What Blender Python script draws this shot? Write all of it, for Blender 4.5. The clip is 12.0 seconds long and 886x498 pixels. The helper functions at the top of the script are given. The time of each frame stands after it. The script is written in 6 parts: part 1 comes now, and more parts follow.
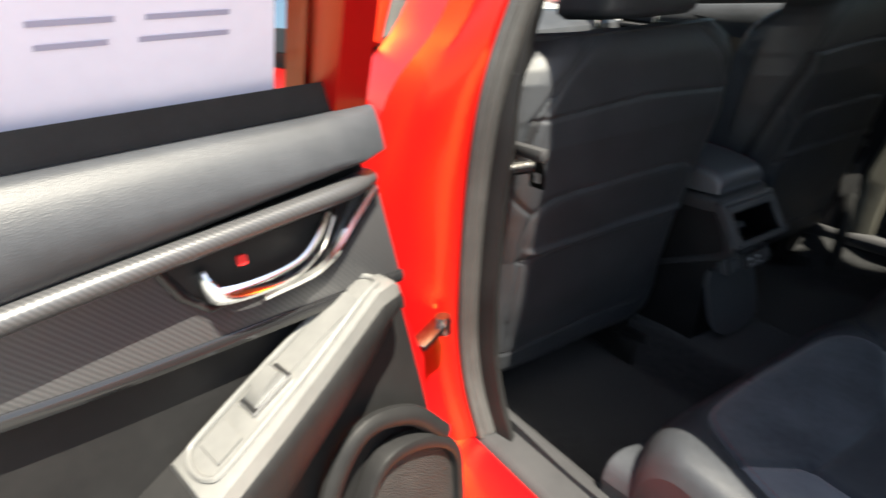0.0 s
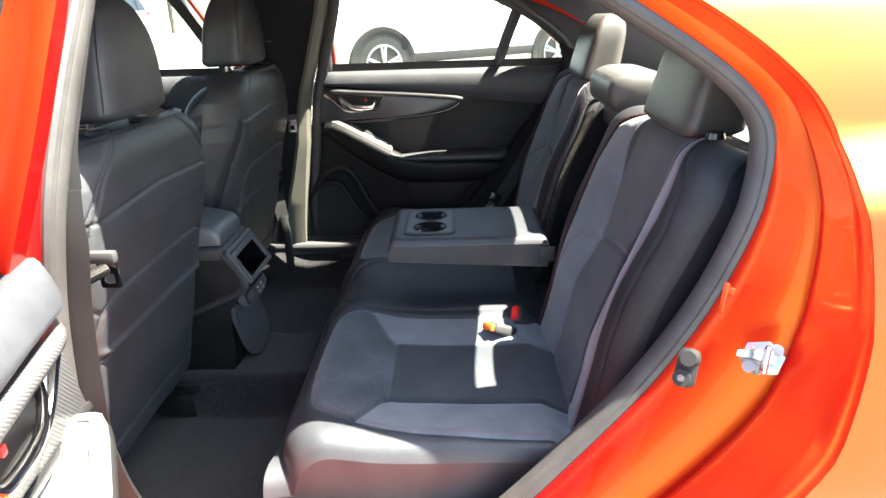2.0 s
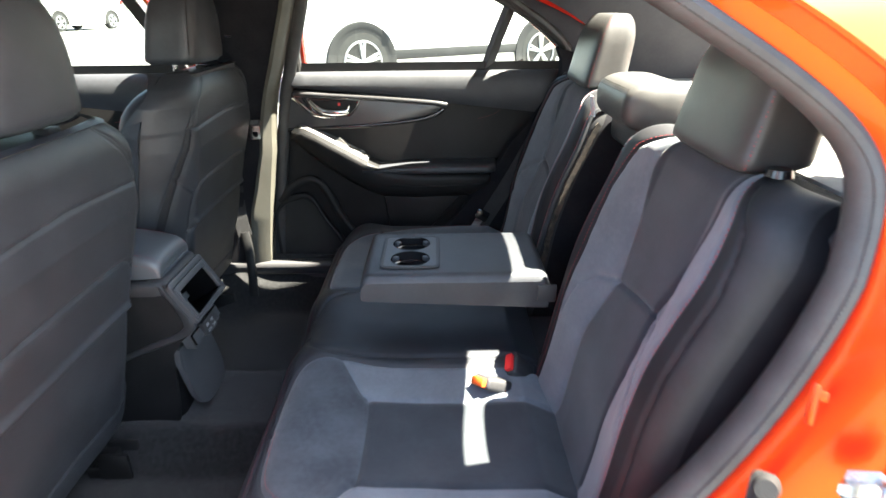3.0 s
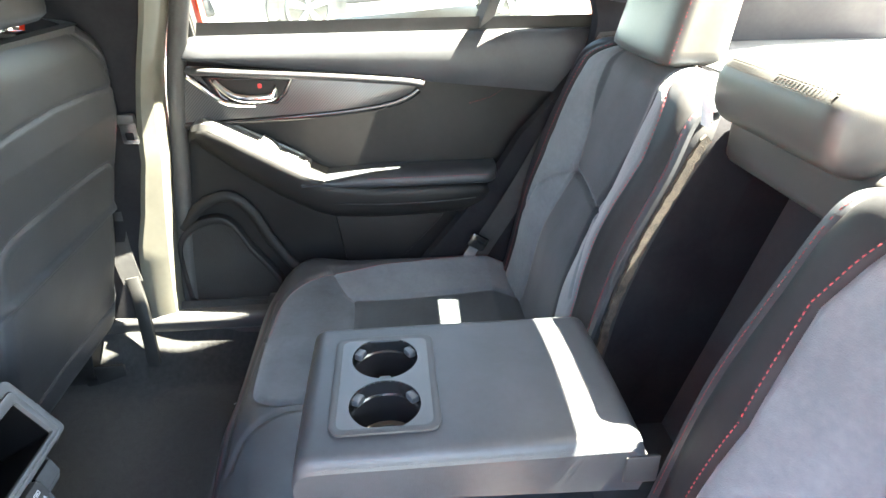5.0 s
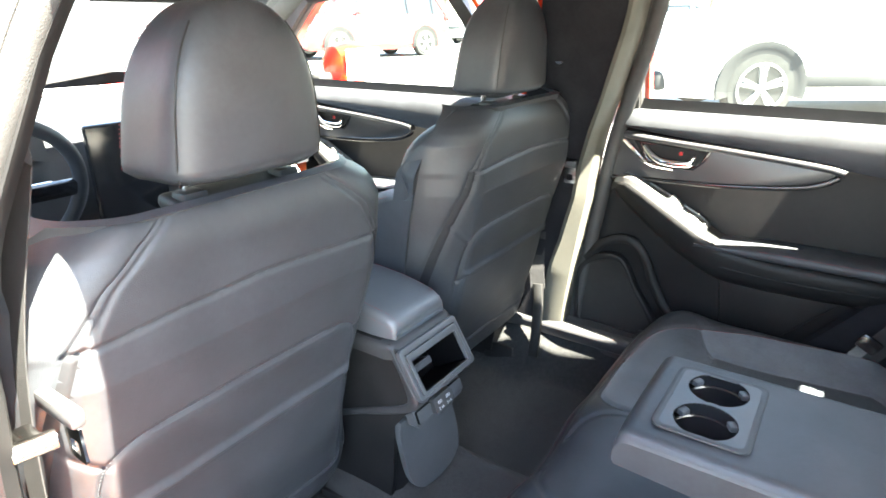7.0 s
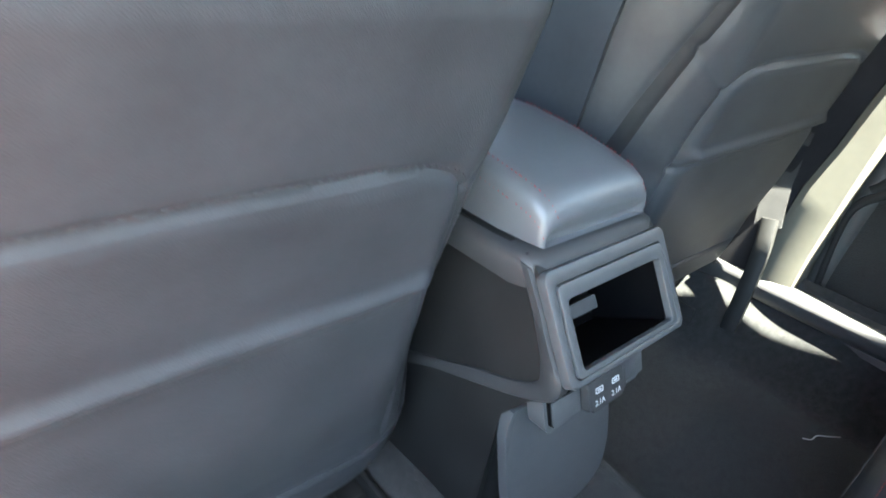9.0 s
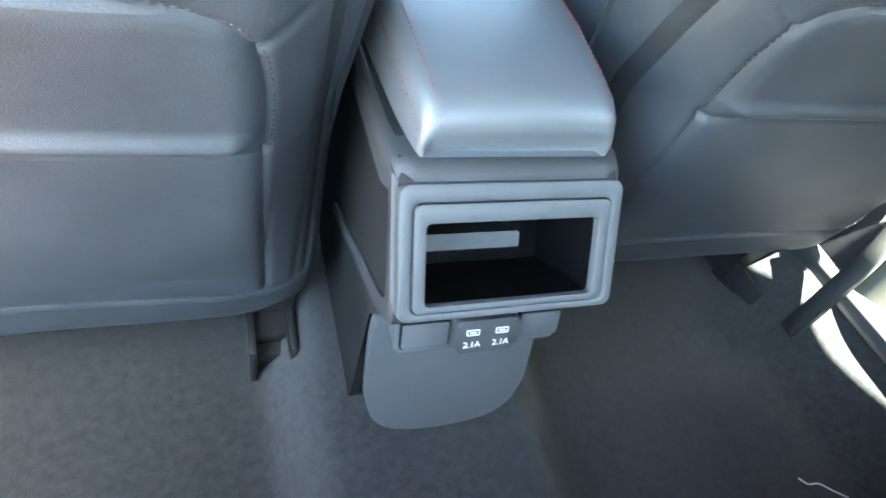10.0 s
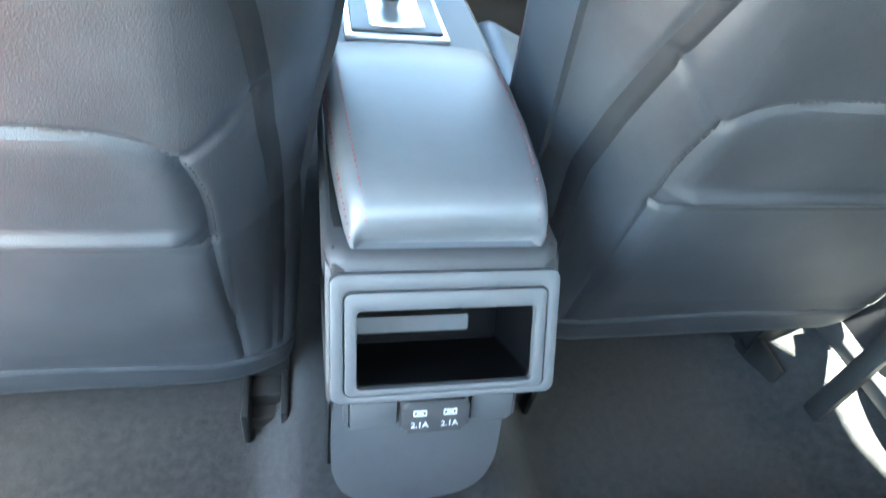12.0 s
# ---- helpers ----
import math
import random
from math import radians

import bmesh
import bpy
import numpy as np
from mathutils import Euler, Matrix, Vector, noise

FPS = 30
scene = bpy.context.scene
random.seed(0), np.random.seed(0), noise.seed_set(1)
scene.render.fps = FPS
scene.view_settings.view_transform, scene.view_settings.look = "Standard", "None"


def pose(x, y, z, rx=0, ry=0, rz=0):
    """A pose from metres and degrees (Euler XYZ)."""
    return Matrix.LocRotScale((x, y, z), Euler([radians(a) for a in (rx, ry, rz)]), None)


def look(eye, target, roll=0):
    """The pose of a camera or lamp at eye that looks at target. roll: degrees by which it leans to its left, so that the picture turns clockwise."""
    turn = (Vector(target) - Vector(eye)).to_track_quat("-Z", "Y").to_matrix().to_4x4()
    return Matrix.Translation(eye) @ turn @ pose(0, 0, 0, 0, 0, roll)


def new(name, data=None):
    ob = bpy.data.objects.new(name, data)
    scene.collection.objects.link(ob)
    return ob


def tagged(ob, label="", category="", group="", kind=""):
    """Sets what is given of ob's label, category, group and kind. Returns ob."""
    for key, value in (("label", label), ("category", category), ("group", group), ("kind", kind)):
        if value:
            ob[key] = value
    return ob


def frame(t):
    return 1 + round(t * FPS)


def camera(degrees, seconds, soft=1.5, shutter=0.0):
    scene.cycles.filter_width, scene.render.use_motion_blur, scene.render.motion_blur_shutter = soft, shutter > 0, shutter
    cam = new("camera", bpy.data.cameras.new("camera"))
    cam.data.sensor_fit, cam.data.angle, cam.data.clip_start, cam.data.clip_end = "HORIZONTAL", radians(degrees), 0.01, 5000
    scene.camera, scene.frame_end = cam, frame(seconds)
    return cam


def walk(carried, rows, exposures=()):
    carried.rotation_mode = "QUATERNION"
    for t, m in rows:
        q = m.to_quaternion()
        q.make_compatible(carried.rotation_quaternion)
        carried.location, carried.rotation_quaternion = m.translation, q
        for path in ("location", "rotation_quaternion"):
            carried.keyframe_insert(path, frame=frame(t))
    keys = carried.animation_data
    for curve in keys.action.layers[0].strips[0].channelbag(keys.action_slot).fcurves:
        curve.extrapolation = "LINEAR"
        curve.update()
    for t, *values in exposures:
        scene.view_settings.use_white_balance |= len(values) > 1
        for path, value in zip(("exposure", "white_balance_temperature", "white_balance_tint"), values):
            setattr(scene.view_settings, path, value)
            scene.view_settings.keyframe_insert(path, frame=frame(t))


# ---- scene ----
cam = camera(72.8, 12.0, shutter=0.3)
PATH = [
    (0, (-1.215, -0.704, 1.05), (-0.256, 0.861, 0.256), -2.9),
    (0.5, (-1.239, -0.735, 1.097), (0.268, 0.267, 0.246), -2.4),
    (1, (-1.328, -0.71, 1.153), (0.436, -0.239, 0.338), -2.9),
    (1.5, (-1.443, -0.628, 1.165), (0.393, -0.458, 0.39), -3.0),
    (2, (-1.484, -0.59, 1.16), (0.372, -0.534, 0.416), -1.9),
    (2.5, (-1.464, -0.581, 1.161), (0.396, -0.564, 0.426), -1.0),
    (3, (-1.248, -0.578, 1.156), (0.604, -0.592, 0.401), -0.6),
    (3.5, (-0.95, -0.576, 1.137), (0.881, -0.604, 0.333), -0.6),
    (5.5, (-0.595, -0.538, 1.13), (1.167, -0.681, 0.194), -1.2),
    (6, (-0.727, -0.575, 1.15), (1.056, -0.291, 0.291), -1.8),
    (6.5, (-0.845, -0.618, 1.178), (0.821, 0.202, 0.435), -0.4),
    (8.5, (-0.597, -0.386, 0.962), (0.771, 0.89, 0.257), -0.5),
    (9, (-0.451, -0.254, 0.854), (0.764, 1.018, -0.098), 6.7),
    (9.5, (-0.329, -0.246, 0.837), (0.618, 1.001, -0.407), 15.6),
    (10, (-0.201, -0.301, 0.878), (0.449, 0.954, -0.537), 16.8),
    (10.5, (-0.132, -0.327, 0.898), (0.401, 0.97, -0.528), 14.6),
    (11, (-0.124, -0.33, 0.902), (0.36, 0.996, -0.515), 13.2),
    (11.5, (-0.122, -0.333, 0.9), (0.344, 0.996, -0.52), 12.6),
    (12, (-0.104, -0.316, 0.931), (0.323, 1.105, -0.41), 10.5),
]
walk(cam, [(t, look(eye, target, roll)) for t, eye, target, roll in PATH],
     exposures=[(0.0, 2.5, 7000, 6), (0.5, 3.45, 7000, 6), (1.0, 4.45, 7000, 6), (1.5, 4.4, 7000, 6), (2.5, 4.2, 7000, 6), (3.5, 5.3, 7000, 6), (5.5, 6.28, 7300, 2),
                (6.5, 6.0, 7100, 4), (8.5, 5.75, 6900, 1), (9.5, 6.48, 6600, -3), (10.5, 6.95, 6400, -6), (12.0, 6.95, 6400, -6)])

# ---- world and sun ----
SUN_TO = Vector((-0.02, -0.50, 1.0)).normalized()
world = bpy.data.worlds.new("sky")
world.use_nodes = True
scene.world = world
wn = world.node_tree.nodes
sky = wn.new("ShaderNodeTexSky")
sky.sky_type, sky.sun_disc = "NISHITA", False
sky.sun_elevation = math.asin(SUN_TO.z)
sky.sun_rotation = math.atan2(SUN_TO.x, SUN_TO.y)
sky.air_density, sky.dust_density = 1.0, 1.5
wn["Background"].inputs[1].default_value = 0.075
world.node_tree.links.new(sky.outputs[0], wn["Background"].inputs[0])
sun_data = bpy.data.lights.new("sun", "SUN")
sun_data.energy, sun_data.angle, sun_data.color = 4.8, radians(0.5), (1.0, 0.95, 0.86)
sun_lamp = new("sun", sun_data)
sun_lamp.matrix_world = look(SUN_TO * 20, (0, 0, 0))


# ---- materials ----
def material(name, color, rough=0.5, metal=0.0, **more):
    m = bpy.data.materials.new(name)
    m.use_nodes = True
    p = m.node_tree.nodes["Principled BSDF"]
    p.inputs["Base Color"].default_value = (*color, 1)
    p.inputs["Roughness"].default_value = rough
    p.inputs["Metallic"].default_value = metal
    for key, value in more.items():
        p.inputs[key.replace("_", " ")].default_value = value
    return m


def node(m, kind, **values):
    n = m.node_tree.nodes.new(kind)
    for key, value in values.items():
        n.inputs[key].default_value = value
    return n


def wire(m, a, b):
    m.node_tree.links.new(a, b)


def coords(m):
    return m.node_tree.nodes.new("ShaderNodeTexCoord").outputs["Object"]


def mottle(m, low, high, scale, detail=4.0):
    """Base colour that wanders between two tones at a given scale, with a finer second scale on top."""
    p = m.node_tree.nodes["Principled BSDF"]
    c = coords(m)
    a, b = node(m, "ShaderNodeTexNoise", Scale=scale, Detail=detail), node(m, "ShaderNodeTexNoise", Scale=scale * 9, Detail=3.0)
    wire(m, c, a.inputs["Vector"]), wire(m, c, b.inputs["Vector"])
    mix = m.node_tree.nodes.new("ShaderNodeMath")
    mix.operation = "MULTIPLY_ADD"
    mix.inputs[1].default_value = 0.4
    wire(m, b.outputs["Fac"], mix.inputs[0]), wire(m, a.outputs["Fac"], mix.inputs[2])
    ramp = m.node_tree.nodes.new("ShaderNodeValToRGB")
    ramp.color_ramp.elements[0].position, ramp.color_ramp.elements[1].position = 0.5, 0.95
    ramp.color_ramp.elements[0].color, ramp.color_ramp.elements[1].color = (*low, 1), (*high, 1)
    wire(m, mix.outputs[0], ramp.inputs[0]), wire(m, ramp.outputs[0], p.inputs["Base Color"])
    return m


def relief(m, texture, strength, distance, output="Fac"):
    p = m.node_tree.nodes["Principled BSDF"]
    bump = node(m, "ShaderNodeBump", Strength=strength, Distance=distance)
    wire(m, texture.outputs[output], bump.inputs["Height"])
    wire(m, bump.outputs[0], p.inputs["Normal"])
    return m


def grained(m, scale, strength, distance=0.001):
    t = node(m, "ShaderNodeTexNoise", Scale=scale, Detail=3.0)
    wire(m, coords(m), t.inputs["Vector"])
    return relief(m, t, strength, distance)


def pebbled(m, scale, strength, distance=0.0006):
    t = node(m, "ShaderNodeTexVoronoi", Scale=scale)
    wire(m, coords(m), t.inputs["Vector"])
    return relief(m, t, strength, distance, "Distance")


LEATHER = pebbled(mottle(material("black leatherette", (0.045, 0.045, 0.047), 0.47, Specular_IOR_Level=0.42), (0.0215, 0.0235, 0.0275), (0.033, 0.0355, 0.041), 14), 1000, 0.30)
# Darker copy of LEATHER: painted side shade on bolsters and fillers, real tone on welts.
LEATHER_SHADE_WELT = pebbled(mottle(material("black side leatherette", (0.018, 0.018, 0.02), 0.58, Specular_IOR_Level=0.2), (0.013, 0.0135, 0.015), (0.021, 0.021, 0.0235), 14), 1300, 0.14)
DOOR_PLASTIC = grained(mottle(material("black door plastic", (0.016, 0.016, 0.017), 0.5, Specular_IOR_Level=0.18), (0.009, 0.009, 0.0095), (0.0145, 0.0142, 0.0145), 10), 1000, 0.25)
# Base raised above LEATHER to paint the windscreen sky's sheen on the lid.
LID_SHEEN = pebbled(mottle(material("smooth console leatherette", (0.05, 0.05, 0.052), 0.42, Specular_IOR_Level=0.6), (0.066, 0.071, 0.079), (0.080, 0.085, 0.093), 10), 1300, 0.12)
# Paler, warmer copy of LEATHER; puts daylight into the rear restraints' colour.
LEATHER_LIT = pebbled(mottle(material("head restraint leatherette", (0.05, 0.05, 0.048), 0.42, Specular_IOR_Level=0.4), (0.038, 0.038, 0.037), (0.050, 0.049, 0.047), 14), 1300, 0.14)
SUEDE = grained(mottle(material("grey suede", (0.06, 0.06, 0.07), 0.95, Sheen_Weight=0.25, Specular_IOR_Level=0.15), (0.021, 0.026, 0.033), (0.052, 0.061, 0.072), 11), 700, 0.5)
SUEDE_LIGHT = grained(mottle(material("light grey suede", (0.1, 0.1, 0.12), 0.95, Sheen_Weight=0.25, Specular_IOR_Level=0.15), (0.082, 0.094, 0.108), (0.118, 0.132, 0.149), 14), 700, 0.5)
SUEDE_DARK = grained(mottle(material("charcoal suede", (0.03, 0.03, 0.036), 0.95, Sheen_Weight=0.2, Specular_IOR_Level=0.15), (0.018, 0.022, 0.027), (0.029, 0.035, 0.041), 14), 700, 0.5)
PLASTIC = grained(mottle(material("black grained plastic", (0.04, 0.04, 0.042), 0.5, Specular_IOR_Level=0.35), (0.024, 0.024, 0.026), (0.033, 0.033, 0.035), 10), 900, 0.3)
PLASTIC_GREY = grained(mottle(material("grey console plastic", (0.065, 0.067, 0.07), 0.42, Specular_IOR_Level=0.4), (0.044, 0.046, 0.050), (0.056, 0.058, 0.062), 10), 1100, 0.2)
PANEL_GREY = grained(mottle(material("satin grey switch plastic", (0.11, 0.11, 0.108), 0.38, Specular_IOR_Level=0.5), (0.095, 0.095, 0.093), (0.125, 0.124, 0.12), 12), 1000, 0.25)
PLASTIC_GLOSS = material("gloss black plastic", (0.012, 0.012, 0.013), 0.16)
# Pale beige tone paints sunlight on the passenger post's dark plastic.
PILLAR_TRIM = grained(mottle(material("pillar trim plastic", (0.08, 0.08, 0.075), 0.6), (0.062, 0.060, 0.049), (0.080, 0.077, 0.063), 9), 900, 0.3)
CARPET = grained(mottle(material("charcoal carpet", (0.02, 0.02, 0.022), 1.0, Sheen_Weight=0.15, Specular_IOR_Level=0.1), (0.0125, 0.013, 0.0138), (0.026, 0.0266, 0.0275), 90), 900, 1.0, 0.002)
HEADLINER = grained(mottle(material("grey headliner", (0.2, 0.2, 0.19), 1.0), (0.17, 0.17, 0.165), (0.22, 0.22, 0.21), 12), 800, 0.4)
DARK_LINER = grained(mottle(material("dark pillar lining", (0.03, 0.03, 0.034), 1.0), (0.025, 0.025, 0.03), (0.038, 0.038, 0.042), 12), 800, 0.4)
BLACK_LINER = grained(mottle(material("black lining cloth", (0.010, 0.010, 0.012), 1.0, Specular_IOR_Level=0.1), (0.008, 0.008, 0.010), (0.014, 0.014, 0.016), 14), 800, 0.4)
RED = material("red pearl paint", (0.34, 0.0010, 0.0055), 0.34, 0.0, IOR=2.05, Specular_IOR_Level=0.58, Specular_Tint=(1.0, 0.37, 0.02, 1.0), Coat_Weight=0.12, Coat_Roughness=0.03)
RUBBER = grained(mottle(material("black rubber seal", (0.03, 0.03, 0.03), 0.6), (0.024, 0.024, 0.024), (0.04, 0.04, 0.04), 20), 600, 0.4)
BLACK_RUBBER = grained(mottle(material("deep black rubber", (0.012, 0.012, 0.012), 0.55, Specular_IOR_Level=0.3), (0.009, 0.009, 0.009), (0.016, 0.016, 0.016), 20), 600, 0.4)
CHROME = material("chrome", (0.8, 0.8, 0.8), 0.12, 1.0)
SATIN = material("satin silver trim", (0.62, 0.62, 0.63), 0.3, 1.0)
STEEL = grained(mottle(material("zinc-plated steel", (0.6, 0.58, 0.55), 0.22, 1.0), (0.22, 0.215, 0.205), (0.40, 0.385, 0.37), 40), 500, 0.3)
THREAD_RED = material("red thread", (0.21, 0.028, 0.034), 0.85)
THREAD_GREY = material("grey thread", (0.035, 0.036, 0.04), 0.85)
ORANGE = material("orange buckle button", (0.75, 0.12, 0.02), 0.4)
REDBIT = material("red lock mark", (0.6, 0.02, 0.02), 0.5)
WHITE_INK = material("white print", (0.42, 0.43, 0.44), 0.7)
WEBBING = grained(mottle(material("black belt webbing", (0.02, 0.02, 0.022), 0.75), (0.010, 0.010, 0.011), (0.018, 0.018, 0.019), 60), 900, 0.8)
VELCRO = grained(mottle(material("pale fabric tab", (0.5, 0.5, 0.52), 0.95), (0.4, 0.4, 0.42), (0.58, 0.58, 0.6), 60), 900, 0.8)
FRAY = grained(mottle(material("frayed brown backing", (0.1, 0.075, 0.05), 1.0), (0.015, 0.013, 0.011), (0.075, 0.06, 0.045), 60), 600, 1.0)
PAPER = mottle(material("window sticker paper", (0.72, 0.7, 0.82), 0.7), (0.68, 0.66, 0.78), (0.76, 0.74, 0.86), 6)
INK = material("grey print", (0.32, 0.31, 0.42), 0.8)


def glass_material(name, tint):
    m = bpy.data.materials.new(name)
    m.use_nodes = True
    nodes = m.node_tree.nodes
    nodes.remove(nodes["Principled BSDF"])
    clear, gloss, mix = nodes.new("ShaderNodeBsdfTransparent"), nodes.new("ShaderNodeBsdfGlossy"), nodes.new("ShaderNodeMixShader")
    clear.inputs[0].default_value = (*tint, 1)
    gloss.inputs["Roughness"].default_value = 0.02
    fresnel = nodes.new("ShaderNodeFresnel")
    fresnel.inputs[0].default_value = 1.45
    wire(m, fresnel.outputs[0], mix.inputs[0]), wire(m, clear.outputs[0], mix.inputs[1]), wire(m, gloss.outputs[0], mix.inputs[2])
    wire(m, mix.outputs[0], nodes["Material Output"].inputs[0])
    return m


GLASS = glass_material("window glass", (0.86, 0.9, 0.88))
DOOR_GLASS = glass_material("tinted door glass", (0.56, 0.61, 0.58))
CAR_GLASS = material("dark car glass", (0.02, 0.025, 0.03), 0.05)


def carbon_material():
    m = material("carbon-look trim", (0.05, 0.05, 0.055), 0.32, 0.12)
    w = node(m, "ShaderNodeTexWave", Scale=100.0, Distortion=0.0)
    w.bands_direction = "DIAGONAL"
    wire(m, coords(m), w.inputs["Vector"])
    ramp = m.node_tree.nodes.new("ShaderNodeValToRGB")
    ramp.color_ramp.elements[0].color, ramp.color_ramp.elements[1].color = (0.026, 0.026, 0.028, 1), (0.062, 0.062, 0.065, 1)
    wire(m, w.outputs["Fac"], ramp.inputs[0])
    wire(m, ramp.outputs[0], m.node_tree.nodes["Principled BSDF"].inputs["Base Color"])
    return relief(m, w, 0.25, 0.0005)


CARBON = carbon_material()


# ---- builders ----
def thing(name, loc, label, category, group="", kind=""):
    ob = new(name)
    ob.location = loc
    ob.empty_display_size = 0.05
    return tagged(ob, label, category, group, kind)


def part(name, bm, mat, parent=None, label="", smooth=True, sharp=40):
    """Links a bmesh, in world metres, as one mesh object under a thing or a part."""
    bmesh.ops.recalc_face_normals(bm, faces=bm.faces)
    me = bpy.data.meshes.new(name)
    bm.to_mesh(me)
    bm.free()
    for m in mat if isinstance(mat, (list, tuple)) else [mat]:
        me.materials.append(m)
    ob = new(name, me)
    if smooth:
        me.shade_smooth()
        me.set_sharp_from_angle(angle=radians(sharp))
    if parent:
        ob.parent = parent
        ob.matrix_parent_inverse = base_of(parent).inverted()
    if label:
        ob["label"] = label
    return ob


def base_of(ob):
    """The world matrix of a thing or part."""
    m = ob.matrix_basis
    return base_of(ob.parent) @ ob.matrix_parent_inverse @ m if ob.parent else m.copy()


def joined(*bms):
    out = bmesh.new()
    for b in bms:
        me = bpy.data.meshes.new("t")
        b.to_mesh(me)
        b.free()
        out.from_mesh(me)
        bpy.data.meshes.remove(me)
    return out


def box(cx, cy, cz, sx, sy, sz, bevel=0.0, seg=2, turn=None):
    bm = bmesh.new()
    bmesh.ops.create_cube(bm, size=1.0)
    bmesh.ops.scale(bm, vec=(sx, sy, sz), verts=bm.verts)
    if bevel:
        bmesh.ops.bevel(bm, geom=bm.edges[:], offset=bevel, segments=seg, profile=0.5, affect="EDGES")
    m = Matrix.Translation((cx, cy, cz))
    if turn:
        m = m @ Euler([radians(a) for a in turn]).to_matrix().to_4x4()
    bm.transform(m)
    return bm


def rod(a, b, r, seg=16, r2=None):
    a, b = Vector(a), Vector(b)
    bm = bmesh.new()
    bmesh.ops.create_cone(bm, cap_ends=True, segments=seg, radius1=r, radius2=r if r2 is None else r2, depth=(b - a).length)
    bm.transform(Matrix.Translation((a + b) / 2) @ (b - a).to_track_quat("Z", "Y").to_matrix().to_4x4())
    return bm


def loft(rings, close=True, caps=True):
    """A skin over rings of equal length."""
    bm = bmesh.new()
    vs = [[bm.verts.new(p) for p in ring] for ring in rings]
    n = len(rings[0])
    for a, b in zip(vs, vs[1:]):
        for i in range(n if close else n - 1):
            j = (i + 1) % n
            bm.faces.new((a[i], a[j], b[j], b[i]))
    if caps and close:
        bm.faces.new(vs[0]), bm.faces.new(vs[-1][::-1])
    return bm


def sweep(path, profile, up=(0, 0, 1), caps=True):
    """A profile of (side, up) pairs carried along a path of points."""
    pts = [Vector(p) for p in path]
    rings = []
    for i, p in enumerate(pts):
        t = (pts[min(i + 1, len(pts) - 1)] - pts[max(i - 1, 0)]).normalized()
        side = t.cross(Vector(up)).normalized()
        above = side.cross(t)
        rings.append([p + side * u + above * v for u, v in profile])
    return loft(rings, True, caps)


def disc(r, n=10, sx=1.0, sy=1.0):
    return [(r * sx * math.cos(2 * math.pi * i / n), r * sy * math.sin(2 * math.pi * i / n)) for i in range(n)]


def smooth_path(pts, per=6):
    """A Catmull-Rom curve through points."""
    p = [Vector(q) for q in pts]
    p = [2 * p[0] - p[1], *p, 2 * p[-1] - p[-2]]
    out = []
    for i in range(1, len(p) - 2):
        for k in range(per):
            t = k / per
            out.append(0.5 * (2 * p[i] + (p[i + 1] - p[i - 1]) * t + (2 * p[i - 1] - 5 * p[i] + 4 * p[i + 1] - p[i + 2]) * t * t
                              + (3 * p[i] - p[i - 1] - 3 * p[i + 1] + p[i + 2]) * t ** 3))
    return out + [p[-2]]


def prism(outline, depth, place, bevel=0.0, seg=2):
    """A closed outline of (u, v) given a depth; place(u, v, w) lays it in the world. w runs from 0 (back) to depth."""
    bm = bmesh.new()
    lo = [bm.verts.new((u, v, 0)) for u, v in outline]
    hi = [bm.verts.new((u, v, depth)) for u, v in outline]
    n = len(outline)
    bm.faces.new(lo[::-1])
    top = bm.faces.new(hi)
    for i in range(n):
        bm.faces.new((lo[i], lo[(i + 1) % n], hi[(i + 1) % n], hi[i]))
    if bevel:
        bmesh.ops.bevel(bm, geom=list(top.edges), offset=bevel, segments=seg, profile=0.5, affect="EDGES")
    for v in bm.verts:
        v.co = Vector(place(*v.co))
    return bm


def rounded(x0, y0, x1, y1, r, n=5):
    out = []
    for cx, cy, a in ((x1 - r, y1 - r, 0), (x0 + r, y1 - r, 90), (x0 + r, y0 + r, 180), (x1 - r, y0 + r, 270)):
        out += [(cx + r * math.cos(radians(a + 90 * k / n)), cy + r * math.sin(radians(a + 90 * k / n))) for k in range(n + 1)]
    return out


def ring_prism(outer, inner, depth, place, bevel=0.0):
    """A frame between two outlines of the same count."""
    bm = bmesh.new()
    rows = [[bm.verts.new((u, v, w)) for u, v in line] for line, w in ((outer, 0), (outer, depth), (inner, depth), (inner, 0))]
    n = len(outer)
    for a, b in zip(rows, rows[1:] + rows[:1]):
        for i in range(n):
            bm.faces.new((a[i], a[(i + 1) % n], b[(i + 1) % n], b[i]))
    if bevel:
        bm.normal_update()
        es = [e for e in bm.edges if all(abs(v.co.z - depth) < 1e-6 for v in e.verts) and any(abs(f.normal.z) < 0.5 for f in e.link_faces)]
        bmesh.ops.bevel(bm, geom=es, offset=bevel, segments=2, profile=0.5, affect="EDGES")
    for v in bm.verts:
        v.co = Vector(place(*v.co))
    return bm


def seg_dist(px, py, line):
    best = 9.0
    for (ax, ay), (bx, by) in zip(line, line[1:]):
        dx, dy = bx - ax, by - ay
        q = dx * dx + dy * dy
        t = 0 if q == 0 else max(0, min(1, ((px - ax) * dx + (py - ay) * dy) / q))
        best = min(best, math.hypot(px - ax - t * dx, py - ay - t * dy))
    return best


